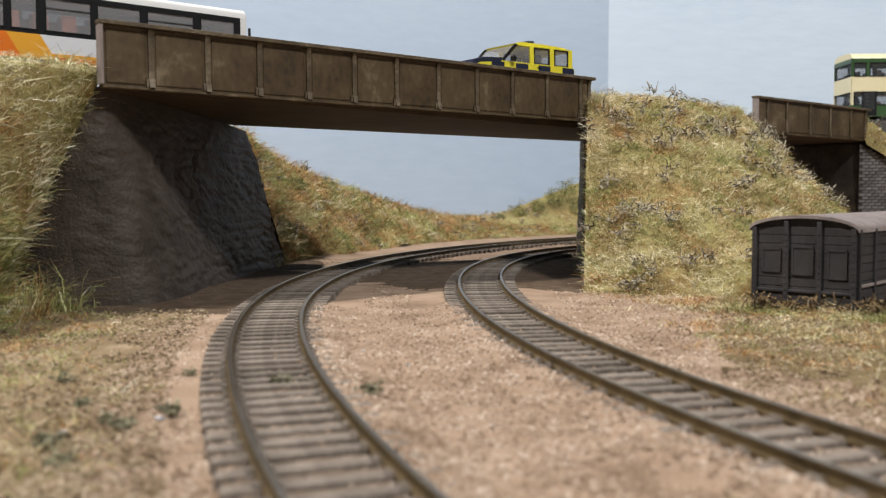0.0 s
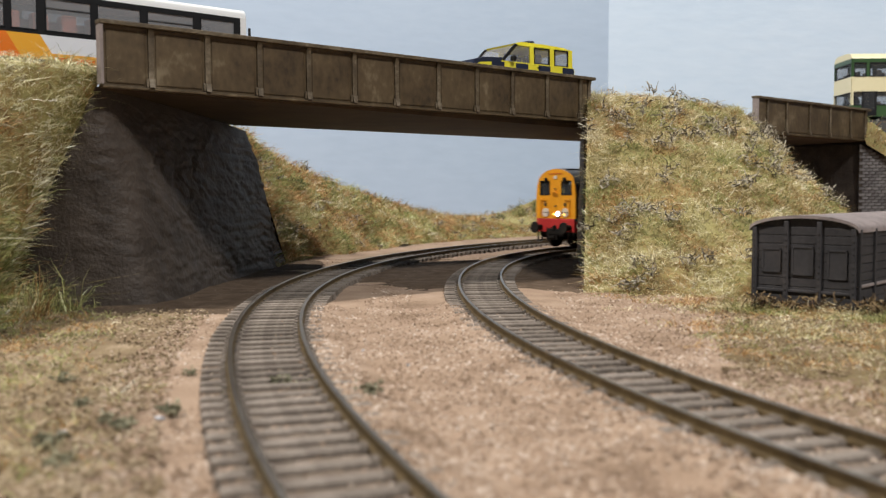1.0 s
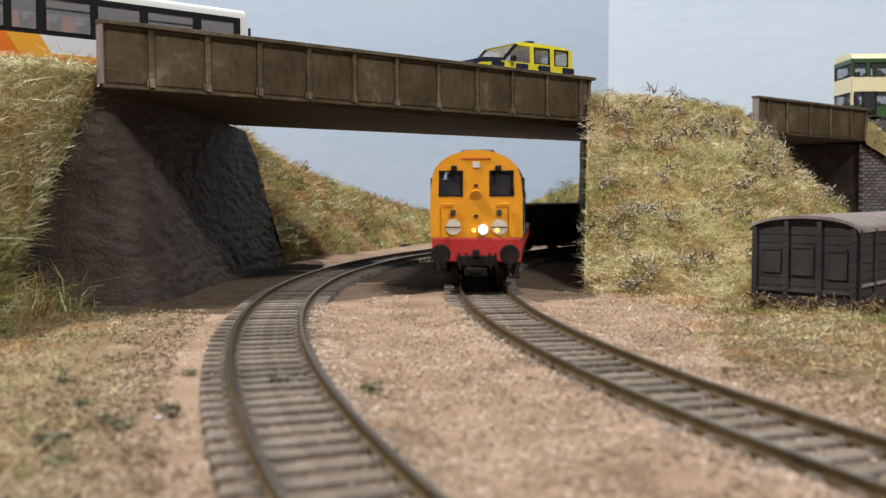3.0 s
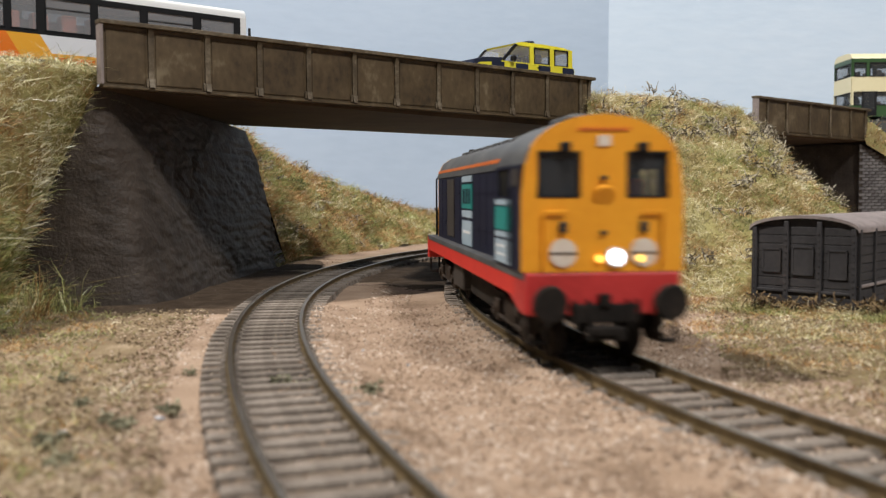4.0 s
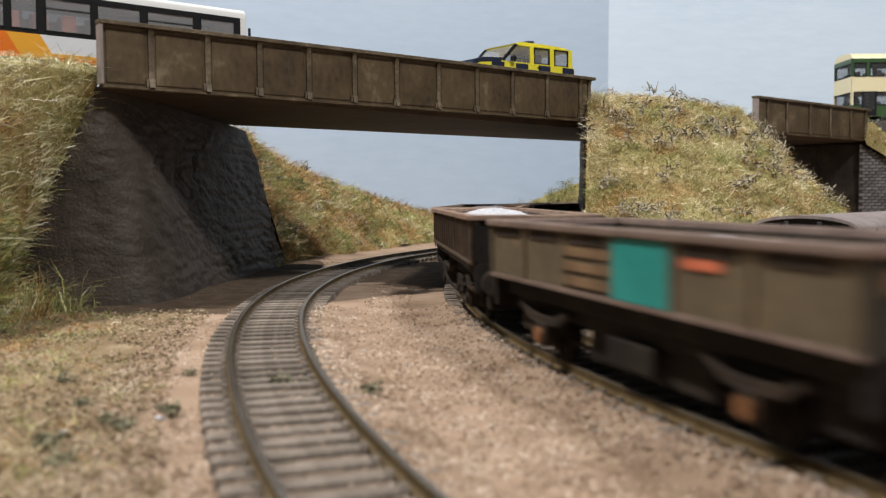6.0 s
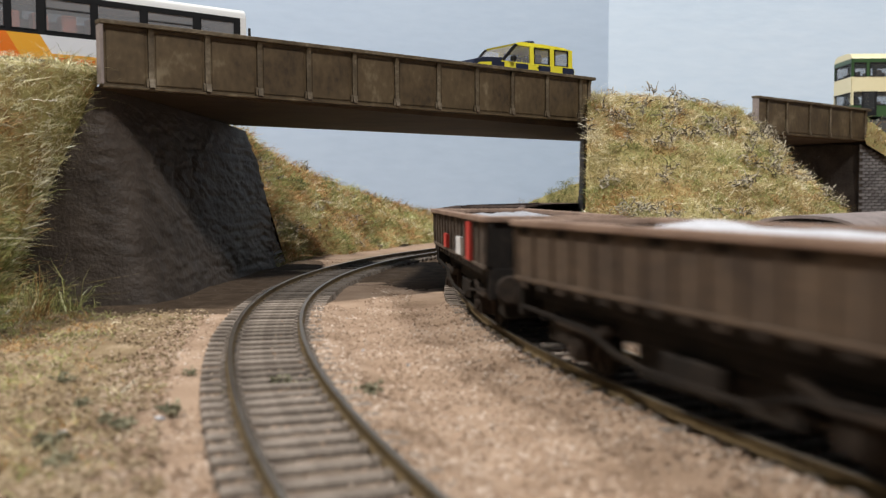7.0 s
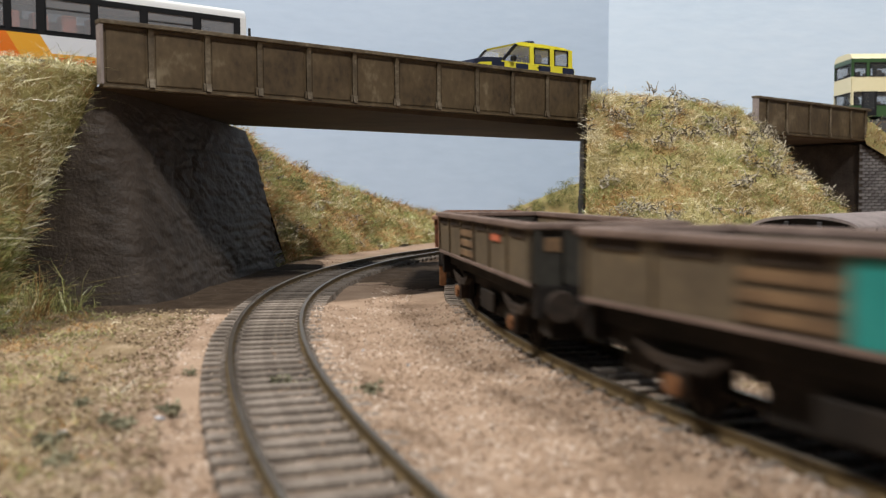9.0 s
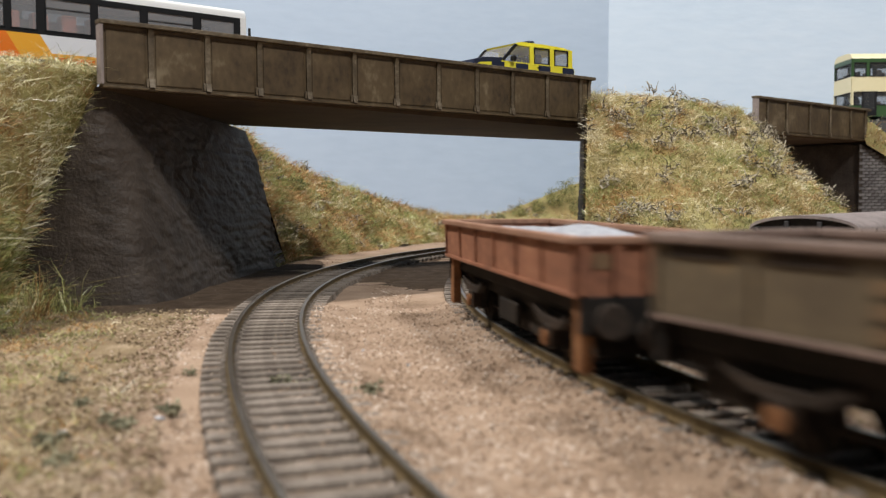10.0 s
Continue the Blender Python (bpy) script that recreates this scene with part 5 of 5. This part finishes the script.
def bushes():
    """Foam bushes on the far bank: many small leaf clumps each."""
    rnd = random.Random(17)
    oct_v = [(1, 0, 0), (-1, 0, 0), (0, 1, 0), (0, -1, 0), (0, 0, 1), (0, 0, -1)]
    oct_f = [(0, 2, 4), (2, 1, 4), (1, 3, 4), (3, 0, 4), (2, 0, 5), (1, 2, 5), (3, 1, 5), (0, 3, 5)]
    for x, y, z, r in ((58, 948, 14, 7), (78, 955, 20, 9), (97, 958, 27, 10), (114, 962, 36, 12), (128, 966, 45, 13), (66, 968, 10, 7), (84, 972, 16, 9), (100, 975, 22, 10), (116, 976, 30, 12), (132, 978, 38, 13), (150, 982, 46, 14), (168, 985, 52, 14), (138, 955, 24, 11), (160, 962, 34, 12),
                       (-84, 680, 44, 7), (-60, 724, 34, 6), (-96, 618, 46, 8), (-30, 800, 20, 5), (20, 905, 10, 6)):
        vs, fs = [], []
        for _ in range(700):
            d = Vector((rnd.gauss(0, 1), rnd.gauss(0, 1), rnd.gauss(0, 1))).normalized()
            lump = 0.75 + 0.5 * noise.noise(d * 1.7 + Vector((x, y, 0)))
            p = d * r * lump * rnd.uniform(0.6, 1.0)
            s = rnd.uniform(0.35, 0.8)
            q = Euler((rnd.random() * 6, rnd.random() * 6, rnd.random() * 6)).to_matrix()
            k = len(vs)
            vs += [tuple(p + q @ Vector((a * s, b * s * 0.6, c * s * 0.35))) for a, b, c in oct_v]
            fs += [(k + i, k + j, k + l) for i, j, l in oct_f]
        ob = solid("bush", vs, fs, M_BUSH)
        ob.location = (x * MM, y * MM, z * MM)
        tagged(ob, "shaggy dark green and olive bush on the far bank", "bush", "bushes")


bushes()


def grit():
    """Loose ballast grains over the ground, thickest near the eye."""
    rnd = random.Random(12)
    vs, fs = [], []
    base = [(1, 0, 0), (-1, 0, 0), (0, 1, 0), (0, -1, 0), (0, 0, 1), (0, 0, -0.6)]
    tri = [(0, 2, 4), (2, 1, 4), (1, 3, 4), (3, 0, 4), (2, 0, 5), (1, 2, 5), (3, 1, 5), (0, 3, 5)]
    made = 0
    while made < 60000:
        y = 85 + 480 * rnd.random() ** 1.7
        x = rnd.uniform(-0.50, 0.50) * y
        if abs(x) > 230:
            continue
        dl = off_track((x, y), LEFT)
        dr = off_track((x, y), RIGHT)
        dmin = min(dl, dr)
        if (dmin < 11 and rnd.random() < 0.85) or (y > 315 and dmin < 27):
            continue
        made += 1
        r = rnd.uniform(0.2, 0.5) * (1.5 if rnd.random() < 0.03 else 1)
        outer = dl < dr and x < float(np.interp(y, LEFT.y, LEFT.x))
        z = (1.0 if outer and dmin < 14 else 0.0 if outer else 1.3 if dmin < 10.5 else 1.9 if dmin < 15 else max(0.0, 1.9 - (dmin - 15) * 0.27)) + rnd.uniform(-0.15, 0.3) + rough_noise(x, y, 0.03, 0.9) * (dmin > 20) + rough_noise(x, y, 0.15, 0.5) * (dmin > 20)
        a = rnd.random() * 6.28
        c, s = math.cos(a), math.sin(a)
        sx, sy, sz = r * rnd.uniform(0.7, 1.3), r * rnd.uniform(0.7, 1.3), r * rnd.uniform(0.5, 1.0)
        k = len(vs)
        vs += [(x + c * u * sx - s * v * sy, y + s * u * sx + c * v * sy, z + w * sz) for u, v, w in base]
        fs += [(k + i, k + j, k + l) for i, j, l in tri]
    tagged(solid("ballast_grit", vs, fs, M_GRAVEL), "loose pinkish-brown ballast grit", "gravel", kind="stuff")


grit()


def crumbs():
    """Coarse brown crumbs and litter lying on the turf on both sides of the line."""
    rnd = random.Random(31)
    vs, fs = [], []
    base = [(1, 0, 0), (-1, 0, 0), (0, 1, 0), (0, -1, 0), (0, 0, 1), (0, 0, -0.6)]
    tri = [(0, 2, 4), (2, 1, 4), (1, 3, 4), (3, 0, 4), (2, 0, 5), (1, 2, 5), (3, 1, 5), (0, 3, 5)]
    made = 0
    while made < 10500:
        y = 85 + 225 * rnd.random() ** 1.3
        x = -rnd.uniform(0.17, 0.50) * y if made % 3 else rnd.uniform(0.30, 0.50) * y
        if off_track((x, y), LEFT if x < 0 else RIGHT) < 21 or noise.noise(Vector((x * 0.05, y * 0.05, 14))) < -0.3:
            continue
        made += 1
        r = rnd.uniform(0.22, 0.55)
        z = 0.55 + rough_noise(x, y, 0.03, 0.9) + rough_noise(x, y, 0.15, 0.5) + rnd.uniform(-0.2, 0.25)
        a = rnd.random() * 6.28
        c, n = math.cos(a), math.sin(a)
        sx, sy, sz = r * rnd.uniform(0.7, 1.6), r * rnd.uniform(0.6, 1.2), r * rnd.uniform(0.4, 0.9)
        k = len(vs)
        vs += [(x + c * u * sx - n * v * sy, y + n * u * sx + c * v * sy, z + w * sz) for u, v, w in base]
        fs += [(k + i, k + j, k + l) for i, j, l in tri]
    tagged(solid("ground_litter", vs, fs, M_CRUMB), "coarse brown crumbs of scatter on the turf", "litter", kind="stuff")


crumbs()
# ---- the grounded van ----
def van():
    root = thing("grounded_van", "charcoal grounded railway van body with arched roof and rust", "van body", place(127, 286, 0, 47))
    W, L, H = 33.0, 78.0, 27.6       # end face on x = 0, y from 0 (near corner) to W
    arch = [(W / 2 + (W / 2 + 1.0) * math.cos(a), H + 4.2 * math.sin(a)) for a in np.linspace(0, math.pi, 17)]
    part("body", extruded([(0, 0), (W, 0), (W, H)] + [(W / 2 + W / 2 * math.cos(a), H + 3.6 * math.sin(a)) for a in np.linspace(0.05, math.pi - 0.05, 13)] + [(0, H)], 0, L), M_VAN, root)
    inner = [(y, z - 1.0) for y, z in arch[::-1]]
    roof = part("roof", extruded(arch + inner, -1.4, L + 1.4), M_VANROOF, root, "dusty mauve-grey arched roof")
    smooth(roof)
    for i in range(9):
        part("end_plank", box(-0.35, 0, 0.3, W - 0.3, 3.4 + i * 2.75, 5.95 + i * 2.75, 0.12), M_VAN, root)
    for y in (0.6, 11.2, 21.8, 32.4):
        p = part("end_post", box(-1.3, 0, y - 0.75, y + 0.75, 0.6, H + (2.2 if 5 < y < 28 else 0.2), 0.2), M_VAN, root)
        for z in range(2, 27, 2):
            part("rivet", rod((-1.6, y, z), (-1.2, y, z), 0.28, 6), M_VAN, p)
    part("end_rail", box(-0.9, 0, 0.2, W - 0.2, 7.0, 7.9, 0.15), M_VAN, root)
    part("bottom_strip", box(-0.8, 0, 0.2, W - 0.2, 0.3, 3.2, 0.3), M_DUST, root, "rusty bottom strip")
    for y0, y1, z0, z1 in ((13.0, 20.0, 12.6, 21.8), (23.6, 29.8, 13.2, 21.0), (2.6, 8.6, 11.8, 21.0)):
        h = bmesh.new()
        for a in ((y0, y1, z1 - 0.5, z1), (y0, y1, z0, z0 + 0.5), (y0, y0 + 0.5, z0, z1), (y1 - 0.5, y1, z0, z1)):
            box(-0.75, -0.3, *a, 0, h)
        part("vent_frame", h, M_VAN, root)
        part("vent_panel", box(-0.55, -0.3, y0 + 0.5, y1 - 0.5, z0 + 0.5, z1 - 0.5), M_VAN, root)
    for i in range(9):
        part("side_plank", box(0.5, L - 0.5, -0.4, 0, 3.4 + i * 2.7, 5.9 + i * 2.7, 0.12), M_VAN, root)
    for x in (0.8, 14, 28, 50, 64, L - 0.8):
        part("side_post", box(x - 0.8, x + 0.8, -1.2, 0, 0.6, H, 0.2), M_VAN, root)
    part("side_rail", box(0, L, -1.0, 0, 9.4, 10.4, 0.2), M_VANROOF, root)
    part("side_sill", box(0, L, -0.9, 0, 0.3, 2.6, 0.2), M_DUST, root)
    d = part("side_door", box(30, 48, -0.9, 0, 2.6, 25, 0.2), M_VAN, root)
    part("door_bar", box(31, 47, -1.3, -0.9, 13, 13.8), M_VANROOF, d)
    for k, (x, y, s) in enumerate([(-1.6, 15, 2.4), (-1.8, 8.0, 3.0)]):
        bm = bmesh.new()
        bmesh.ops.create_icosphere(bm, subdivisions=2, radius=s)
        for v in bm.verts:
            v.co *= 1 + 0.3 * noise.noise(v.co * 0.9 + Vector((k * 5, 0, 0)))
            v.co.z *= 0.6
            v.co.x *= 0.6
        c = part("rust_lump", bm, M_RUST)
        c.matrix_world = place(127, 286, 0, 47) @ Matrix.Translation((x * MM, y * MM, s * 0.35 * MM))
        tagged(c, "rusty orange scrap lump beside the van", "scrap", "scrap lumps")


van()


# ---- road vehicles: x forward, y to the left, origin on the road ----
def wheel(root, x, y, r, w=3.0):
    s = 1 if y > 0 else -1
    t = part("wheel", rod((x, y - w / 2, r), (x, y + w / 2, r), r, 24), M_TRIM, root)
    part("hub", rod((x, y + s * w / 2, r), (x, y + s * (w / 2 + 0.2), r), r * 0.6, 18), M_ROOF, t)


def car():
    root = thing("patrol_car", "bright yellow and dark blue chequered off-road patrol car", "car", place(*on_road(211.0, 18.5)[:2], ROAD_Z, 180 + 36))
    root.scale = (0.97, 1.0, 1.02)
    W = 12.6
    low = [(-33, 5.2), (-33, 13.6), (-31.8, 15.0), (15.5, 14.6), (29, 13.4), (32.4, 11.6), (33, 5.2)]
    body = part("body", extruded(low, -W, W, axis="y"), M_CARY, root)
    # roof, pillars and glass
    roof = extruded([(-31.6, 22.4), (-30.6, 23.6), (-27, 24.4), (-12, 25.0), (2, 25.0), (6.4, 24.0), (6.0, 23.2)], -W + 1.6, W - 1.6, axis="y")
    part("roof", roof, M_CARY, root)
    gl = extruded([(-31.8, 15.0), (-31.2, 23.3), (6.0, 23.3), (15.6, 14.6)], -W + 1.3, W - 1.3, axis="y")
    part("glasshouse", gl, M_BUSGLASS, root, "pale windows with reflected light in their grey tint").visible_shadow = False
    part("dashboard", box(4, 14, -10, 10, 13, 15.6, 0.5), M_TRIM, root)
    for sy in (-1, 1):
        y0, y1 = sorted((sy * (W - 1.5), sy * (W - 0.7)))
        for xs, m in (((-32.2, -29.4), M_CARY), ((-19.4, -16.6), M_CARY), ((-5.6, -3.0), M_CARY)):
            part("pillar", extruded([(xs[0], 14.8), (xs[0] + 0.3, 23.4), (xs[1] + 0.3, 23.4), (xs[1], 14.8)], y0, y1, axis="y"), m, root)
        part("pillar", extruded([(5.0, 23.4), (14.6, 14.6), (16.4, 14.6), (7.0, 23.6)], y0, y1, axis="y"), M_TRIM, root)
        for xa, xb in ((-29.2, -19.6), (-16.2, -5.8)):
            f = bmesh.new()
            yy = sorted((sy * (W - 1.35), sy * (W - 0.62)))
            for q in ((xa, xa + 0.5, 15.0, 23.0), (xb - 0.5, xb, 15.0, 23.0), (xa, xb, 15.0, 15.5), (xa, xb, 22.5, 23.0)):
                box(q[0], q[1], *yy, q[2], q[3], 0, f)
            part("window_seal", f, M_TRIM, root)
        part("waist_strip", box(-31.5, 16, *sorted((sy * (W - 1.0), sy * (W + 0.1))), 14.2, 15.0, 0.1), M_CARY, root)
        part("roof_strip", box(-31, 5, *sorted((sy * (W - 1.7), sy * (W - 0.9))), 22.9, 23.7, 0.1), M_CARY, root)
        z = 10.9
        for i, x in enumerate((-32.5, -16, -1.0, 14.5)):
            part("blue_square", box(x, x + 8.0, *sorted((sy * W, sy * (W + 0.15))), z - 0.4, z + 3.6), M_CARB, root, "dark blue chequer")
        part("door_handle", box(-9.5, -7.2, *sorted((sy * W, sy * (W + 0.5))), 13.0, 13.7, 0.1), M_TRIM, root)
        part("mirror", box(8.6, 10.8, *sorted((sy * W, sy * (W + 2.6))), 15.2, 17.6, 0.5), M_TRIM, root)
        for x in (-20, 20):
            wheel(root, x, sy * (W - 1.4), 5.0)
            part("wheel_arch", rod((x, sy * (W - 0.6), 5.4), (x, sy * (W + 0.2), 5.4), 6.2, 24), M_TRIM, root)
        part("headlamp", box(31.2, 33.2, sy * 9 - 2.4, sy * 9 + 2.4, 9.0, 11.8, 0.4), M_BUSW, root)
        part("tail_lamp", box(-33.3, -32.2, sy * 10.6 - 1.2, sy * 10.6 + 1.2, 9, 14.5, 0.3), M_WRED, root)
    part("bonnet", extruded([(15.5, 14.62), (15.0, 16.6), (27, 16.0), (32.6, 14.6), (33.2, 11.8), (29, 13.4)], -W + 0.8, W - 0.8, axis="y"), M_CARB, root, "dark blue bonnet")
    bar = part("light_bar", box(-10.5, -6.5, -7.0, 7.0, 24.9, 27.0, 0.7), M_CARB, root, "dark blue roof light bar")
    part("bumper", box(31, 34, -W, W, 4.2, 8.2, 0.8), M_TRIM, root)
    part("seat", box(-14, -9, 2, 9, 13, 20.5, 1.0), M_TRIM, root)
    part("seat", box(-14, -9, -9, -2, 13, 20.5, 1.0), M_TRIM, root)


car()


def window_row(root, x0, x1, y, z0, z1, panes, pillar, glass, frame_m, sy):
    """A row of glazed openings between pillars on one side."""
    n = len(panes)
    for a, b in panes:
        f = bmesh.new()
        ya, yb = sorted((y - sy * 0.1, y + sy * 0.25))
        for q in ((a, a + 0.5, z0, z1), (b - 0.5, b, z0, z1), (a, b, z0, z0 + 0.5), (a, b, z1 - 0.5, z1)):
            box(q[0], q[1], ya, yb, q[2], q[3], 0, f)
        part("window_frame", f, frame_m, root)
        pane = part("window_pane", box(a + 0.5, b - 0.5, *sorted((y - sy * 0.35, y - sy * 0.15)), z0 + 0.5, z1 - 0.5), glass, root)
        pane.visible_shadow = False


def single_decker():
    # origin at the rear end; x runs along the bus to its other end
    root = thing("single_decker_bus", "white single-decker bus with orange and amber swoosh", "bus", place(-89.9, 431.7, ROAD_Z, 180 + 40.3))
    L, W, H = 146.0, 31.0, 36.0
    y_near = 0.0
    # side that faces the camera is y = 0 ; the bus lies at negative y
    for sy, y in ((1, 0.0), (-1, -W)):
        yi = y - sy * 0.8
        a, b = sorted((y, yi))
        part("lower_side", box(0, L, a, b, 4.0, 15.4), M_BUSG, root, "pale grey lower side")
        part("window_band", box(0, L, a, b, 15.4, 16.8), M_TRIM, root)
        part("window_band", box(0, L, a, b, 30.2, 32.0), M_TRIM, root)
        panes = [(5.4, 22.2), (25.2, 46.6), (49.2, 67.8), (70.0, 88.4), (91.2, 101.4), (103.4, 121.0), (123.4, 142.0)]
        edges = [0.0] + [e for p in panes for e in p] + [L]
        for e0, e1 in zip(edges[0::2], edges[1::2]):
            part("pillar", box(e0, e1, a, b, 16.8, 30.2), M_TRIM, root)
        window_row(root, 0, L, y, 16.8, 30.2, panes, 2.4, M_BUSGLASS, M_TRIM, sy)
        for p0, p1 in panes[1::2]:
            part("opening_light", box(p0 + 0.5, p1 - 0.5, *sorted((y - sy * 0.1, y + sy * 0.2)), 26.0, 26.4), M_ROOF, root)
        ya, yb = sorted((y, y + sy * 0.15))
        part("orange_stripe", box(0, 86, ya, yb, 7.0, 8.3), M_BUSA, root, "thin amber stripe")
        part("orange_stripe", box(0, 84, ya, yb, 4.0, 6.9), M_BUSO, root, "orange skirt stripe")
        part("swoosh", extruded([(83.5, 4.2), (90.6, 15.4), (103.2, 15.4), (96.5, 4.2)], ya, yb + 0.03, axis="y"), M_BUSA, root, "amber diagonal swoosh")
        part("swoosh", extruded([(96.5, 4.2), (103.2, 15.4), (L, 15.4), (L, 4.2)], ya, yb + 0.03, axis="y"), M_BUSO, root, "orange rear swoosh")
        for x in (24, 112):
            wheel(root, x, y - sy * 2.0, 6.2)
    roof = [(-W + 0.0, 32.0), (0.0, 32.0), (-0.2, 34.4), (-1.6, 35.8), (-6, 36.5), (-W + 6, 36.5), (-W + 1.6, 35.8), (-W + 0.2, 34.4)]
    smooth(part("roof", extruded(roof, -0.2, L), M_BUSW, root, "white roof"), 50)
    part("end_panel", box(-0.6, 0.4, -W, 0, 4.0, 32.1, 0.3), M_BUSW, root)
    part("end_window", box(-0.8, -0.5, -W + 2.5, -2.5, 18, 30.5), M_GLASS, root)
    for y0, y1 in ((-1.0, 0.25), (-W - 0.25, -W + 1.0)):
        part("corner_post", box(-0.4, 2.6, y0, y1, 15.4, 32.6, 0.3), M_BUSW, root, "white corner post")
    for y in (-1.8, -W + 1.8):
        part("marker_lamp", rod((-0.9, y, 32.6), (0.0, y, 32.6), 0.7, 12), M_WRED, root)
    part("mirror", box(-2.4, -1.4, -0.4, 0.8, 22, 28, 0.3), M_TRIM, root)
    part("end_panel", box(L - 0.6, L + 0.4, -W, 0, 4.0, 32.1, 0.3), M_BUSO, root)
    part("floor", box(0.5, L - 0.5, -W + 1, -1, 5, 9), M_GRILLE, root)
    for i in range(12):
        for y in (-9.5, -W + 2.5):
            part("seat", box(9 + i * 11, 15 + i * 11, y, y + 7.0, 9, 24.5, 0.8), M_SEAT, root, "orange moquette seat")


single_decker()


def double_decker():
    m = place(304, 716, ROAD_Z + 5, 180 - 1)
    root = thing("double_decker_bus", "cream and dark green double-decker bus on the road", "bus", m)
    W, L, H = 32.0, 120.0, 51.0
    # front on x = 0, body at negative x; the side towards the camera is y = +W/2
    for sy in (1, -1):
        y = sy * W / 2
        a, b = sorted((y, y - sy * 0.8))
        for z0, z1, mat, nm in ((3.6, 12.0, M_GREEN, "green_skirt"), (22.0, 33.0, M_CREAM, "cream_band"), (43.6, 46.4, M_GREEN, "green_band")):
            part(nm, box(-L, 0, a, b, z0, z1), mat, root)
        for z0, z1, off in ((12.0, 22.0, 0), (33.0, 43.6, 0)):
            x = -2.0
            panes = []
            for k, wdt in enumerate((9.0, 16.5, 16.5, 16.5, 16.5, 16.5)):
                panes.append((x - wdt, x))
                x -= wdt + 2.4
            edges = [0.0] + [e for p in panes for e in (p[1], p[0])] + [-L]
            for e0, e1 in zip(edges[0::2], edges[1::2]):
                part("pillar", box(*sorted((e0, e1)), a, b, z0, z1), M_GREEN if z0 > 30 else M_CREAM, root)
            window_row(root, 0, 0, y, z0, z1, panes, 2, M_CLEAR, M_TRIM, sy)
        part("entrance_door", box(-19, -8, *sorted((y, y + sy * 0.3)), 4.2, 22.2), M_TRIM, root)
        part("door_pane", box(-17.5, -9.5, *sorted((y + sy * 0.3, y + sy * 0.45)), 8, 21), M_CLEAR, root)
        for x in (-26, -92):
            wheel(root, x, y - sy * 2, 6.2)
    f = [(0.0, 3.6, 12.0, M_GREEN), (0, 21.6, 33.0, M_CREAM), (0, 43.0, 46.4, M_GREEN)]
    for _, z0, z1, mat in f:
        part("front_panel", box(-0.9, 0.1, -W / 2, W / 2, z0, z1, 0.2), mat, root)
    for z0, z1 in ((12.0, 21.6), (33.0, 43.0)):
        part("windscreen", box(-0.6, -0.3, -W / 2 + 1, W / 2 - 1, z0, z1), M_GLASS, root)
        part("windscreen_seal", box(-0.7, 0.15, -W / 2 + 1.0, W / 2 - 1.0, z0, z0 + 1.0), M_TRIM, root)
        part("windscreen_seal", box(-0.7, 0.15, -W / 2 + 1.0, W / 2 - 1.0, z1 - 1.0, z1), M_TRIM, root)
        part("cab_bulkhead", box(-7, -6.5, -W / 2 + 1, W / 2 - 1, z0 - 3, z0 + 4), M_TRIM, root)
        for y in (-W / 2 + 0.6, W / 2 - 0.6):
            part("front_pillar", box(-0.9, 0.1, y - 0.6, y + 0.6, z0, z1, 0.15), M_GREEN if z0 > 30 else M_CREAM, root)
    roof = [(-W / 2, 46.4), (W / 2, 46.4), (W / 2 - 0.6, 48.6), (W / 2 - 3.5, 50.4), (W / 2 - 8, 51.0), (-W / 2 + 8, 51.0), (-W / 2 + 3.5, 50.4), (-W / 2 + 0.6, 48.6)]
    smooth(part("roof", extruded(roof, -L, 0.0), M_CREAM, root, "cream roof"), 50)
    part("rear_panel", box(-L - 0.4, -L + 0.6, -W / 2, W / 2, 3.6, 46.4), M_GREEN, root)
    for z in (4.5, 28.0):
        part("floor", box(-L + 0.6, -1, -W / 2 + 1, W / 2 - 1, z, z + 1.0), M_GRILLE, root)
        for i in range(8):
            for y in (-12.5, 5.5):
                part("seat", box(-24 - i * 11, -20 - i * 11, y, y + 7, z + 1, z + 10.5, 0.8), M_GRILLE, root)


double_decker()


def motions():
    ride(LOCO, 0, 81 - 57, 81 + 57)
    turn_wheels(LOCO)
    for ob, front in WAGONS:
        ride(ob, front, 117.0 / 2 - 35, 117.0 / 2 + 35)
        turn_wheels(ob)


motions()
